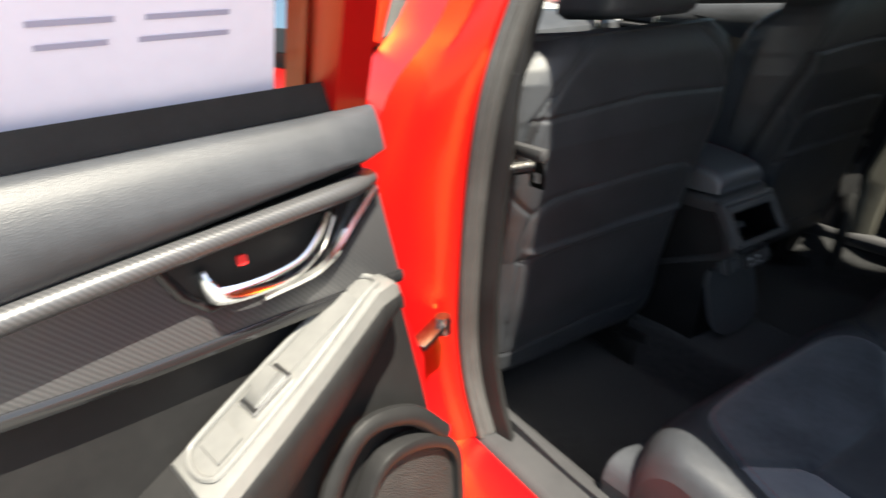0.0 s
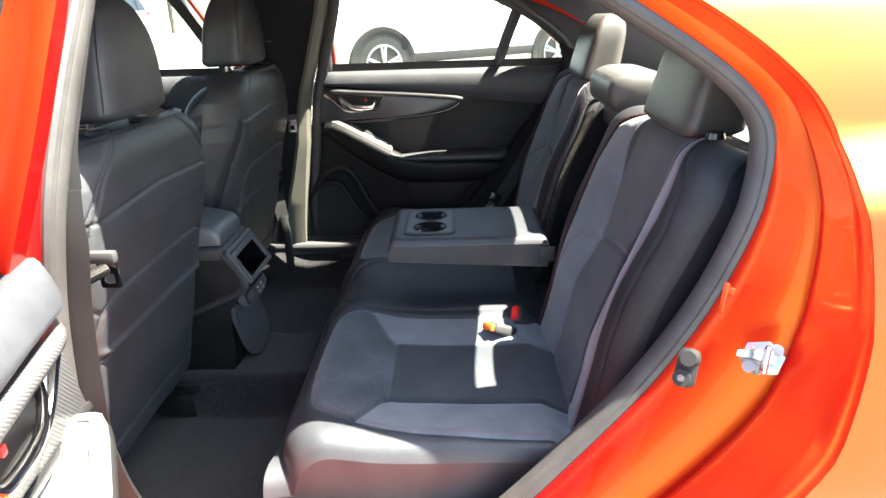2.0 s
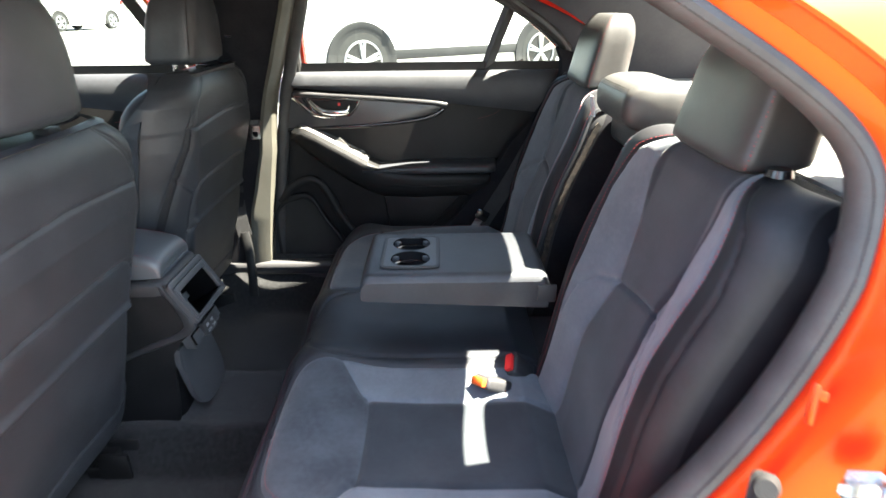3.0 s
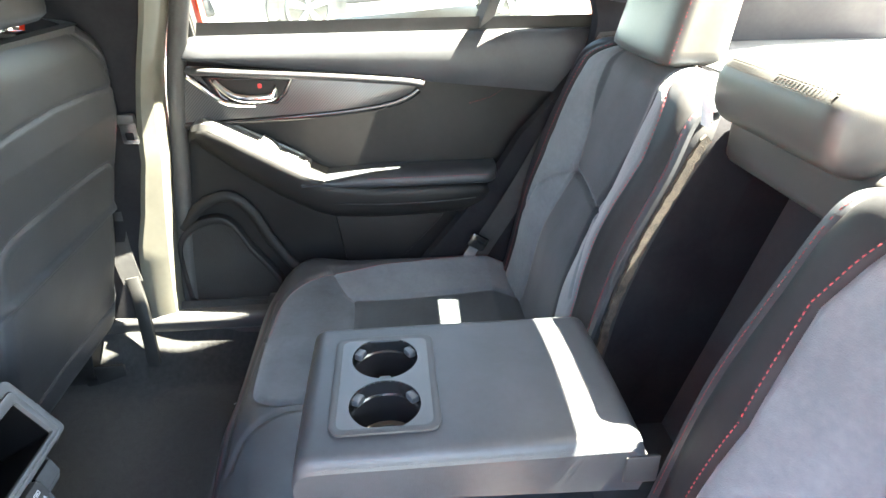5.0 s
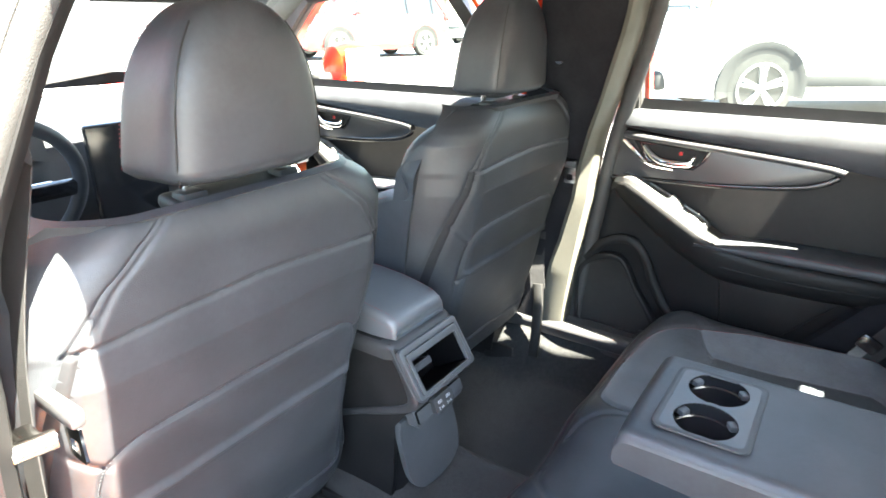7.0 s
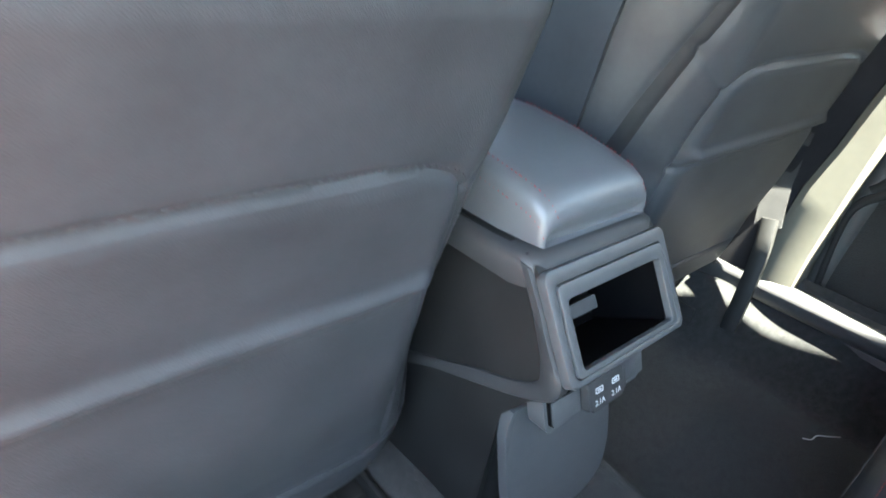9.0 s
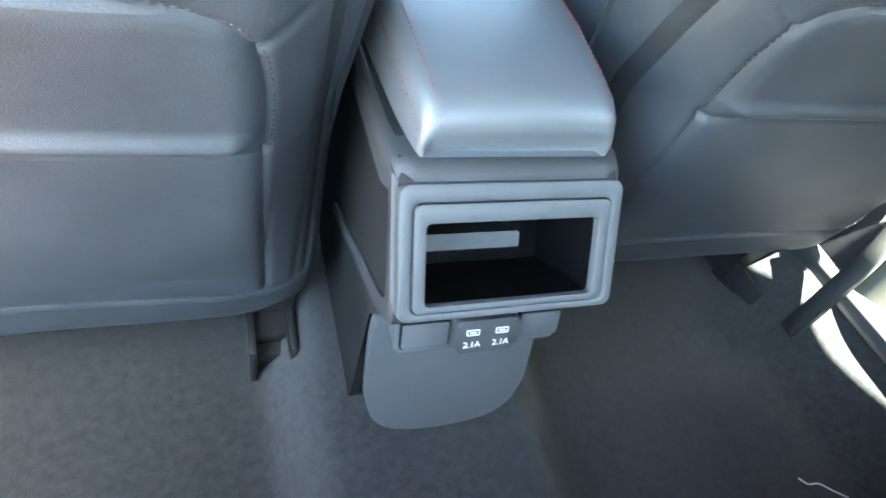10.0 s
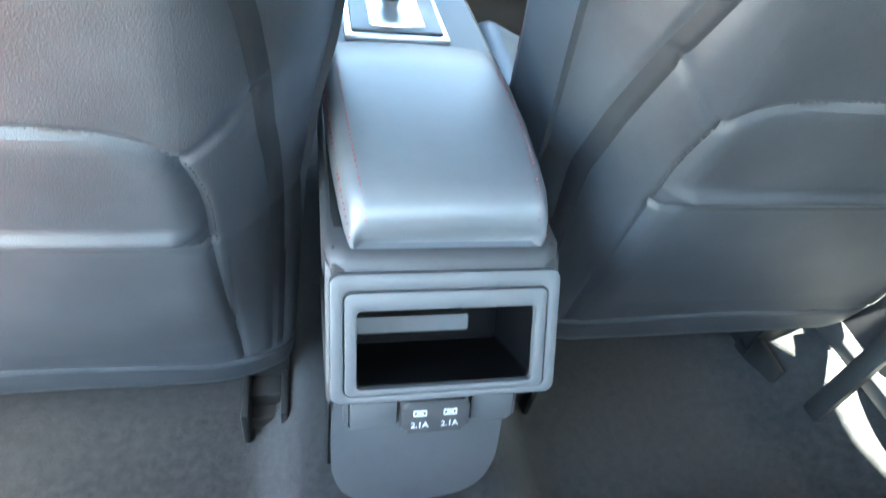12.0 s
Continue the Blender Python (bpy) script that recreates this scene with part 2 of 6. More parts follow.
def snap(px, py, lines, reach):
    """The nearest spot on any of the lines, if it lies within reach."""
    best, spot = reach, (px, py)
    for line in lines:
        for (ax, ay), (bx, by) in zip(line, line[1:]):
            dx, dy = bx - ax, by - ay
            q = dx * dx + dy * dy
            t = 0 if q == 0 else max(0, min(1, ((px - ax) * dx + (py - ay) * dy) / q))
            x, y = ax + t * dx, ay + t * dy
            d = math.hypot(px - x, py - y)
            if d < best:
                best, spot = d, (x, y)
    return spot


def inside(px, py, poly):
    hit = False
    for (ax, ay), (bx, by) in zip(poly, poly[1:] + poly[:1]):
        if (ay > py) != (by > py) and px < (bx - ax) * (py - ay) / (by - ay) + ax:
            hit = not hit
    return hit


def roll_off(d, r):
    """How far a rounded edge of radius r falls away at a distance d from the rim."""
    return 0.0 if d >= r else r - math.sqrt(max(0.0, r * r - (r - max(d, 0)) ** 2))


def pad(us, vs, place, height, region, thick, seams=(), groove=0.004, width=0.006):
    """An upholstered panel over a grid of (u, v) metres. height(u, v) is its rise; seams are pressed in; region(u, v) names the cover
    of each spot. Returns a bmesh for each cover, and the rim, which closes the panel to its back."""
    nu, nv = len(us), len(vs)
    pts, cover, about = {}, {}, {}
    for i in range(nu - 1):
        for j in range(nv - 1):
            key = region((us[i] + us[i + 1]) / 2, (vs[j] + vs[j + 1]) / 2)
            cover.setdefault(key, []).append((i, j))
            for a in ((i, j), (i + 1, j), (i + 1, j + 1), (i, j + 1)):
                about.setdefault(a, set()).add(key)
    for i, u in enumerate(us):
        for j, v in enumerate(vs):
            if len(about[i, j]) > 1 and 0 < i < nu - 1 and 0 < j < nv - 1:
                u, v = snap(u, v, seams, 0.9 * max(us[i + 1] - us[i], vs[j + 1] - vs[j]))
            h = height(u, v)
            for line in seams:
                d = seg_dist(u, v, line)
                if d < 3 * width:
                    h -= groove * math.exp(-((d / width) ** 2))
            pts[i, j] = Vector(place(u, v, h))
    out = {}
    for key, cells in cover.items():
        bm, made = bmesh.new(), {}
        for i, j in cells:
            ring = []
            for a in ((i, j), (i + 1, j), (i + 1, j + 1), (i, j + 1)):
                if a not in made:
                    made[a] = bm.verts.new(pts[a])
                ring.append(made[a])
            bm.faces.new(ring)
        out[key] = bm
    rim = [(i, 0) for i in range(nu)] + [(nu - 1, j) for j in range(1, nv)] + [(i, nv - 1) for i in range(nu - 2, -1, -1)] + [(0, j) for j in range(nv - 2, 0, -1)]
    bm = bmesh.new()
    top = [bm.verts.new(pts[a]) for a in rim]
    low = [bm.verts.new(place(us[i], vs[j], -thick)) for i, j in rim]
    for k in range(len(rim)):
        n = (k + 1) % len(rim)
        bm.faces.new((top[k], top[n], low[n], low[k]))
    bm.faces.new(low)
    out["rim"] = bm
    return out


def spaced(a, b, n):
    """Steps from a to b, closer near both ends."""
    return [a + (b - a) * (0.5 - 0.5 * math.cos(math.pi * (0.12 + 0.76 * i / n)) - 0.5 + 0.5 * math.cos(math.pi * 0.12)) / math.cos(math.pi * 0.12) for i in range(n + 1)]


def stitches(line, place, height, step=0.006, length=0.0035, r=0.0006, lift=0.0008):
    """A row of stitches along a seam given in (u, v)."""
    verts, faces = [], []
    run = 0.0
    for (ax, ay), (bx, by) in zip(line, line[1:]):
        d = math.hypot(bx - ax, by - ay)
        if d == 0:
            continue
        ux, uy = (bx - ax) / d, (by - ay) / d
        while run < d:
            n = len(verts)
            e = min(run + length, d)
            for q, w in ((run, -r), (run, r), (e, r), (e, -r)):
                u, v = ax + ux * q - uy * w, ay + uy * q + ux * w
                verts.append(place(u, v, height(u, v) + lift))
            u0, v0 = ax + ux * (run + e) / 2, ay + uy * (run + e) / 2
            verts.append(place(u0, v0, height(u0, v0) + lift + r * 1.4))
            faces += [(n + k, n + (k + 1) % 4, n + 4) for k in range(4)]
            run += step
        run -= d
    me = bpy.data.meshes.new("t")
    me.from_pydata([tuple(v) for v in verts], [], faces)
    bm = bmesh.new()
    bm.from_mesh(me)
    bpy.data.meshes.remove(me)
    return bm


def offset_line(line, d):
    out = []
    for i, (x, y) in enumerate(line):
        ax, ay = line[max(i - 1, 0)]
        bx, by = line[min(i + 1, len(line) - 1)]
        q = math.hypot(bx - ax, by - ay) or 1
        out.append((x - (by - ay) / q * d, y + (bx - ax) / q * d))
    return out


# ---- ground and car shell ----
def asphalt_material():
    m = grained(mottle(material("pale asphalt", (0.2, 0.2, 0.19), 0.9), (0.15, 0.15, 0.145), (0.24, 0.235, 0.225), 0.6, 8), 60, 0.6, 0.01)
    return m


def ground_z(x):
    """The lot is level under the car and rises gently beyond it."""
    return 0.027 * min(9.0, max(0.0, x - 1.5))


xs = [-400, -60, -20, -5, 1.5, 3, 5, 7, 9, 10.5, 20, 60, 400]
bm = loft([[(x, y, ground_z(x)) for y in (-400, -60, -20, -5, 0, 5, 20, 60, 400)] for x in xs], close=False)
tagged(part("ground", bm, asphalt_material()), "sunlit pale grey asphalt of a car park", "ground", kind="structure")

car = thing("car_body", (0, 0, 0.15), "red pearl sedan body with its rear door opening uncovered", "car")

# Lines of the side opening, as (y, z), from the sill's front up the centre post, along the roof and down the rear arch.
OPEN_REAR = [(-0.52, 0.335), (-0.605, 0.352), (-0.675, 0.415), (-0.77, 0.53), (-0.862, 0.65), (-0.925, 0.755), (-0.965, 0.85), (-0.988, 0.935), (-0.992, 0.992), (-0.975, 1.036),
             (-0.93, 1.080), (-0.85, 1.135), (-0.72, 1.212), (-0.55, 1.275), (-0.36, 1.30), (-0.16, 1.305)]
OPEN_LEFT = [(-0.02, 0.335), (0.012, 0.41), (0.026, 0.50), (0.020, 0.60), (0.002, 0.76), (-0.030, 0.915), (-0.052, 1.04), (-0.075, 1.17), (-0.095, 1.28)]
OPEN_FRONT = [(0.08, 0.335), (0.075, 0.42), (0.055, 0.60), (0.03, 0.75), (-0.005, 0.88), (-0.06, 1.03), (-0.115, 1.17), (-0.15, 1.28)]


def flank(z):
    """Half width of the outer skin at a height."""
    pts = [(0.15, 0.86), (0.35, 0.895), (0.6, 0.91), (0.8, 0.885), (0.93, 0.835), (1.0, 0.765), (1.15, 0.685), (1.3, 0.595), (1.4, 0.55)]
    return float(np.interp(z, [p[0] for p in pts], [p[1] for p in pts]))


def seal_x(z):
    """Half width of the flange that carries the rubber seal."""
    return float(np.interp(z, [0.3, 0.6, 0.9, 1.0, 1.15, 1.3], [0.735, 0.735, 0.725, 0.700, 0.635, 0.55]))


def opening_path(side, dy=0.0, dz=0.0):
    rear = smooth_path([(y, z, 0) for y, z in OPEN_REAR], 5)
    return [(side * seal_x(p.y), p.x + dy, p.y + dz) for p in rear]


def shut_face(side):
    """The painted step between the seal's flange and the outer skin along the rear of the opening: a ledge, a riser and a lip."""
    line = smooth_path([(y, z, 0) for y, z in OPEN_REAR], 5)
    rings = []
    n = len(line)
    for i, p in enumerate(line):
        t = (line[min(i + 1, n - 1)] - line[max(i - 1, 0)]).normalized()
        out = Vector((t.y, -t.x, 0))
        if out.dot(p - Vector((-0.45, 0.78, 0))) < 0:
            out = -out
        y, z = p.x, p.y
        wide = float(np.interp(z, [0.36, 0.55, 0.72, 0.85, 0.95, 1.05, 1.2], [0.12, 0.15, 0.15, 0.095, 0.060, 0.045, 0.045]))
        a = seal_x(z)
        o = flank(z + out.y * wide)
        d = o - a
        row = [(a + f * d, q * wide) for f, q in ((0, 0), (0.08, 0.02), (0.16, 0.05), (0.24, 0.14), (0.38, 0.42), (0.45, 0.58), (0.47, 0.66), (0.50, 0.69), (0.53, 0.66), (0.55, 0.60), (0.57, 0.575),
                                                  (0.60, 0.575), (0.63, 0.60), (0.72, 0.70), (0.84, 0.84), (0.90, 0.90), (0.93, 0.91), (0.955, 0.95), (0.975, 0.985), (1.0, 1.0))]
        rings.append([(side * x, y + out.x * q, z + out.y * q) for x, q in row])
    return rings


def quarter(side):
    """Outer skin from the rear edge of the opening to the tail."""
    face = [r[-1] for r in shut_face(side)]
    rings = []
    for x, y, z in face:
        row = []
        for k in range(9):
            t = k / 8
            yy = y - t * (2.15 + y if z < 1.02 else (0.75 if side < 0 else 0.22))
            zz = z + (0.0 if z < 1.02 else -0.13 * t * t)
            row.append((side * (flank(zz) + (0.012 * math.sin(math.pi * t) if z < 1 else 0) - 0.10 * t * t), yy, zz))
        rings.append(row)
    return loft(rings, close=False)


for side in (-1, 1):
    part("shut_face", loft(shut_face(side), close=False), RED, car, "red painted door shut with steps")
part("quarter_panel", quarter(-1), RED, car)
part("quarter_panel", quarter(1), RED, car)


def strip(path, prof, mat, name, parent, label=""):
    return part(name, sweep(path, prof, up=(1, 0, 0)), mat, parent, label)


# Seal round the opening: a fat lip and a ribbed outer bead.
sp = [Vector(p) for p in opening_path(-1)]
strip([p + Vector((0.012, 0, 0)) for p in sp], disc(0.017, 12, 1.0, 1.3), RUBBER, "door_seal", car, "black rubber door seal")
part("seal_lip", sweep([p + Vector((-0.006, 0.0, 0)) for p in sp], disc(0.008, 8), up=(1, 0, 0)), RUBBER, car)
def seal_ribs(path, inward):
    """Fine cross ribs along a seal."""
    verts, faces = [], []
    acc = 0.0
    for p, q in zip(path, path[1:]):
        d = (q - p).length
        t = (q - p).normalized()
        nrm = Vector((0, -t.z, t.y))
        while acc < d:
            c = p + t * acc + Vector((inward, 0, 0))
            k = len(verts)
            for e, w in ((-0.0019, -0.007), (-0.0019, 0.007), (0.0019, 0.007), (0.0019, -0.007)):
                verts.append(c + t * e + nrm * w)
            verts.append(c + Vector((-0.0022, 0, 0)))
            faces += [(k + i, k + (i + 1) % 4, k + 4) for i in range(4)]
            acc += 0.0052
        acc -= d
    me = bpy.data.meshes.new("t")
    me.from_pydata([tuple(v) for v in verts], [], faces)
    bm = bmesh.new()
    bm.from_mesh(me)
    bpy.data.meshes.remove(me)
    return bm


tagged(part("seal_ribs", seal_ribs(sp, -0.011), RUBBER, car), kind="stuff")


def post(side):
    """Centre post: painted outside and in the shut, trimmed inside."""
    line = smooth_path([(y, z, 0) for y, z in (OPEN_FRONT if side > 0 else OPEN_LEFT)], 5)
    paint, inner = [], []
    for p in line:
        y, z = p.x, p.y
        a, o = seal_x(z) , flank(z) - 0.012
        fade = max(0.25, min(1.0, (1.34 - z) / 0.3))
        paint.append([(side * x, yy, z) for x, yy in ((a, y), (a + 0.018, y + 0.002), (a + 0.35 * (o - a), y + 0.012), (a + 0.55 * (o - a), y + 0.05 * fade),
                                                     (o - 0.03 * fade, y + 0.065 * fade), (o, y + 0.085 * fade), (o, y + 0.20), (a, y + 0.22))])
        w = 0.14 if z > 0.85 else 0.14 + 0.06 * (0.85 - z)
        b = a - 0.008
        r = y - (float(np.interp(z, [0.33, 0.72, 0.90, 1.3], [0.085, 0.090, 0.066, 0.060])) if side > 0 else float(np.interp(z, [0.33, 0.85, 1.0, 1.3], [0.052, 0.046, 0.020, 0.010])))
        w = (0.03 + 0.09 * max(0.0, min(1.0, (z - 0.72) / 0.15))) if side > 0 else w
        k = 0.030 if side > 0 else 0.0
        g = 0.022 if side < 0 else 0.0
        inner.append([(side * x, yy, z) for x, yy in ((b + 0.012 - g, r + 0.004 + g), (b - 0.016 - 0.6 * k, r - 0.002), (b - 0.030 - k, r + 0.006), (b - 0.042 - k, r + 0.04), (b - 0.046 - k, y + w - 0.025), (b - 0.04 - k, y + w - 0.012),
                                                     (b - 0.02, y + w), (b + 0.012, y + w))])
    return paint, inner


for side in (-1, 1):
    paint, inner = post(side)
    part("centre_post", loft(paint), RED, car, "red painted centre post")
    cut = [i for i, r in enumerate(inner) if r[0][2] > 0.93][0]
    if side < 0:
        part("post_trim", loft(inner[:cut + 1]), DOOR_PLASTIC, car, "dark plastic centre post trim")
        part("upper_post_trim", loft([[(x * 0.997, y, z) for x, y, z in r] for r in inner[cut:]]), DOOR_PLASTIC, car, "black upper post trim")
    else:
        # The pale strip is cut to the sunlit rear edge of the dark trim.
        strip_w = lambda z: float(np.interp(z, [0.33, 0.515, 0.60, 0.72, 0.90, 1.2], [0.065, 0.066, 0.052, 0.042, 0.032, 0.026]))
        part("post_trim", loft([[*r[:3], (r[3][0], r[0][1] + strip_w(r[0][2]) - 0.012, r[0][2]), (r[3][0] + 0.006, r[0][1] + strip_w(r[0][2]), r[0][2]), (r[0][0], r[0][1] + strip_w(r[0][2]), r[0][2])] for r in inner]), PILLAR_TRIM, car, "pale grey plastic centre post trim")
        part("belt_panel", loft([[(r[0][0], r[0][1] + strip_w(r[0][2]) + 0.002, r[0][2]), (r[3][0] + 0.010, r[0][1] + strip_w(r[0][2]) + 0.002, r[0][2]), (r[4][0] + 0.008, r[0][1] + strip_w(r[0][2]) + 0.03, r[0][2]),
                                  (r[4][0] + 0.008, r[6][1] + 0.05, r[0][2]), (r[0][0], r[6][1] + 0.06, r[0][2])] for r in inner]), BLACK_LINER, car, "black belt panel of the centre post")
sr = [Vector(p) for p in opening_path(1)]
strip([p + Vector((-0.012, 0.004, 0)) for p in sr], disc(0.015, 10, 1.0, 1.3), RUBBER, "door_seal", car, "black rubber door seal")
part("door_seal", sweep(smooth_path([(seal_x(z) - 0.004, y - float(np.interp(z, [0.33, 0.72, 0.90, 1.3], [0.098, 0.106, 0.086, 0.075])), z) for y, z in OPEN_FRONT], 5), disc(0.020, 12, 1.0, 0.8), up=(1, 0, 0)), RUBBER, car)
sealf = smooth_path([(-(seal_x(z) - 0.012), y, z) for y, z in OPEN_LEFT], 5)
strip(sealf, disc(0.018, 12, 1.0, 1.2), RUBBER, "door_seal", car, "black rubber door seal")
strip([p + Vector((-0.016, -0.006, 0)) for p in sealf], disc(0.009, 8), RUBBER, "seal_lip", car)
tagged(part("seal_ribs", seal_ribs(sealf, -0.017), RUBBER, car), kind="stuff")

# Sill: painted outside, scuff plate inside.
for side in (-1, 1):
    part("sill", joined(box(side * 0.805, 0.25, 0.25, 0.13, 3.2, 0.17, 0.02), ), RED, car, "red painted sill")
    part("scuff_plate", box(side * 0.70, 0.0, 0.315, 0.10, 2.4, 0.05, 0.018, 3), PLASTIC, car, "black plastic scuff plate")

# Roof: outer skin, headliner, side rails.
ROOF_REAR, ROOF_FRONT = -1.07, 0.78


def roof_z(x, y):
    return 1.405 - 0.09 * (abs(x) / 0.56) ** 2.4 - 0.05 * ((y + 0.1) / 1.0) ** 2


us = [-0.56 + 0.07 * i for i in range(17)]
vs = [ROOF_REAR + (ROOF_FRONT - ROOF_REAR) * j / 16 for j in range(17)]
def bow(u, v):
    """The roof's rear edge curves forward towards its sides."""
    return v + 0.048 * (abs(u) / 0.5) ** 2 * max(0.0, (-v - 0.55) / 0.52)


rf = pad(us, vs, lambda u, v, h: (u, bow(u, v), roof_z(u, v) + h), lambda u, v: 0.02, lambda u, v: "roof_panel", 0.0)
part("roof_panel", joined(rf["roof_panel"]), RED, car)
rf["rim"].free()
rl = pad(us, vs, lambda u, v, h: (u, bow(u, v), roof_z(u, v) - 0.025 - h), lambda u, v: 0.012, lambda u, v: "headliner", 0.0)
part("headliner", joined(rl["headliner"], rl["rim"]), HEADLINER, car, "grey cloth headliner")
for side in (-1, 1):
    rail = [(side * 0.562, y, roof_z(0.56, y) - 0.012) for y in np.linspace(ROOF_FRONT, -0.30, 10)] + \
           [(side * x, y, z) for x, y, z in ((0.56, -0.6, 1.312), (0.55, -0.80, 1.302), (0.545, -0.97, 1.285))]
    part("roof_rail", sweep(smooth_path(rail, 3), disc(0.038, 12, 1.0, 0.9)), RED, car, "red painted roof rail")
    inner = [(side * (abs(x) - 0.045), y, z - 0.006) for x, y, z in rail]
    part("rail_trim", sweep(smooth_path(inner, 3), disc(0.035, 12, 1.0, 1.0)), DARK_LINER, car, "dark roof rail lining")
    # windscreen pillar
    part("windscreen_pillar", sweep([(side * 0.56, 0.72, 1.335), (side * 0.64, 1.15, 1.17), (side * 0.72, 1.62, 0.97)], disc(0.04, 12, 1.0, 1.2)), PILLAR_TRIM, car, "grey windscreen pillar trim")
    # rear pillar lining: between the opening's rear edge and the rear glass
    rings = []
    for y, z in OPEN_REAR[6:14]:
        a = seal_x(z) - 0.02
        yb = np.interp(z, [0.8, 0.95, 1.066, 1.12, 1.33], [-1.62, -1.58, -1.46, -1.35, -1.10])
        rings.append([(side * (a - 0.09 * t), y - 0.012 + (yb - y + 0.012) * t, z + 0.004 * math.sin(3 * t)) for t in (0, 0.15, 0.3, 0.5, 0.75, 1.0)])
    part("rear_pillar_lining", loft(rings, close=False), DARK_LINER, car, "dark cloth rear pillar lining")

# Rear deck, glass and boot lid.
part("rear_shelf", box(0, -1.38, 0.925, 1.28, 0.62, 0.03, 0.01), HEADLINER, car, "grey cloth parcel shelf")
part("rear_window", loft([[(x, ROOF_REAR - 0.01, 1.335 - 0.06 * abs(x) ** 2) for x in np.linspace(-0.52, 0.52, 9)],
                          [(x * 1.18, -1.72, 0.985 - 0.05 * abs(x) ** 2) for x in np.linspace(-0.52, 0.52, 9)]], close=False), GLASS, car).visible_shadow = False
part("boot_lid", box(0, -1.97, 0.93, 1.44, 0.48, 0.06, 0.025), RED, car)
part("window_header", box(0, ROOF_REAR + 0.03, 1.335, 0.50, 0.06, 0.02, 0.008), DARK_LINER, car)
part("windscreen", loft([[(x * 0.92, 0.78, 1.34 - 0.06 * abs(x) ** 2) for x in np.linspace(-0.65, 0.65, 9)],
                         [(x * 1.12, 1.68 - 0.12 * abs(x), 0.97) for x in np.linspace(-0.65, 0.65, 9)]], close=False), GLASS, car).visible_shadow = False
part("bonnet", loft([[(x, 1.72 - 0.1 * abs(x), 0.95 - 0.05 * abs(x)) for x in np.linspace(-0.85, 0.85, 9)],
                     [(x, 2.3, 0.90 - 0.06 * abs(x)) for x in np.linspace(-0.85, 0.85, 9)],
                     [(x, 2.75, 0.76 - 0.06 * abs(x)) for x in np.linspace(-0.80, 0.80, 9)]], close=False), RED, car, "red bonnet")
part("bulkhead", box(0, 1.75, 0.52, 1.7, 0.05, 0.8, 0.01), PLASTIC, car)
part("seat_pan", box(0, -1.0, 0.33, 1.32, 0.44, 0.14, 0.01), DARK_LINER, car)
part("tail_bulkhead", box(0, -1.28, 0.55, 1.3, 0.03, 0.72, 0.01), DARK_LINER, car)

# Front wings, nose, tail and wheels.
for side in (-1, 1):
    rings = []
    for y in np.linspace(1.19, 2.78, 28):
        low = 0.24
        for wy in (1.60,):
            if abs(y - wy) < 0.37:
                low = max(low, 0.33 + math.sqrt(max(0.0, 0.37 ** 2 - (y - wy) ** 2)))
        top = float(np.interp(y, [1.19, 1.7, 2.3, 2.78], [0.93, 0.91, 0.85, 0.70]))
        nose = 0.16 * max(0.0, (y - 2.2) / 0.58) ** 2
        rings.append([(side * (flank(z) - nose), y, z) for z in [low + (top - low) * k / 5 for k in range(6)]] + [(side * (flank(top) - 0.06 - nose), y, top + 0.012)])
    part("front_wing_panel", loft(rings, close=False), RED, car, "red front wing")
    for wy in (1.60, -1.58):
        tyre = part("wheel", loft([[(side * x, wy + rr * math.cos(a), 0.33 + rr * math.sin(a)) for a in [2 * math.pi * k / 40 for k in range(40)]] for x, rr in ((0.66, 0.22), (0.66, 0.31), (0.68, 0.33), (0.85, 0.33), (0.87, 0.315), (0.872, 0.235), (0.86, 0.225))]), BLACK_RUBBER, car, "black tyre")
        part("rim", rod((side * 0.80, wy, 0.33), (side * 0.852, wy, 0.33), 0.222, 40), PLASTIC_GLOSS, tyre, "dark wheel dish")
        for k in range(5):
            a = 2 * math.pi * k / 5
            part("spoke", rod((side * 0.860, wy + 0.03 * math.cos(a), 0.33 + 0.03 * math.sin(a)), (side * 0.862, wy + 0.215 * math.cos(a), 0.33 + 0.215 * math.sin(a)), 0.026, 10, 0.018), SATIN, tyre)
part("front_bumper", loft([[(x, 2.80 - 0.25 * abs(x / 0.74) ** 3, z) for x in np.linspace(-0.74, 0.74, 15)] for z in (0.22, 0.30, 0.45, 0.60, 0.71)], close=False), RED, car, "red front bumper")
part("rear_bumper", loft([[(x, -2.20 + 0.10 * abs(x / 0.80) ** 3, z) for x in np.linspace(-0.80, 0.80, 15)] for z in (0.25, 0.40, 0.60, 0.80, 0.93)], close=False), RED, car, "red rear bumper")

# Floor: rear wells and tunnel in one carpet.
FLOOR = 0.18


def carpet_z(x, y):
    t = max(0.0, 1 - max(0.0, abs(x) - 0.105) / 0.085)
    t = t * t * (3 - 2 * t)
    wave = 0.004 * math.sin(9 * x + 4 * y) + 0.003 * math.sin(23 * y + 5 * x)
    side_up = 0.15 * max(0.0, (abs(x) - 0.585) / 0.095) ** 1.6
    bulge = 0.055 * math.exp(-(((abs(x) - 0.625) / 0.055) ** 2) - (((y - 0.10) / 0.075) ** 2))
    return FLOOR + 0.080 * t + wave + side_up + bulge + max(0.0, (y - 0.55)) * 0.1


us = [-0.69 + 1.38 * i / 90 for i in range(91)]
vs = [-0.80 + 2.5 * j / 90 for j in range(91)]
fl = pad(us, vs, lambda u, v, h: (u, v, h), carpet_z, lambda u, v: "floor", -0.12)
floor = part("floor", joined(fl["floor"], fl["rim"]), CARPET)
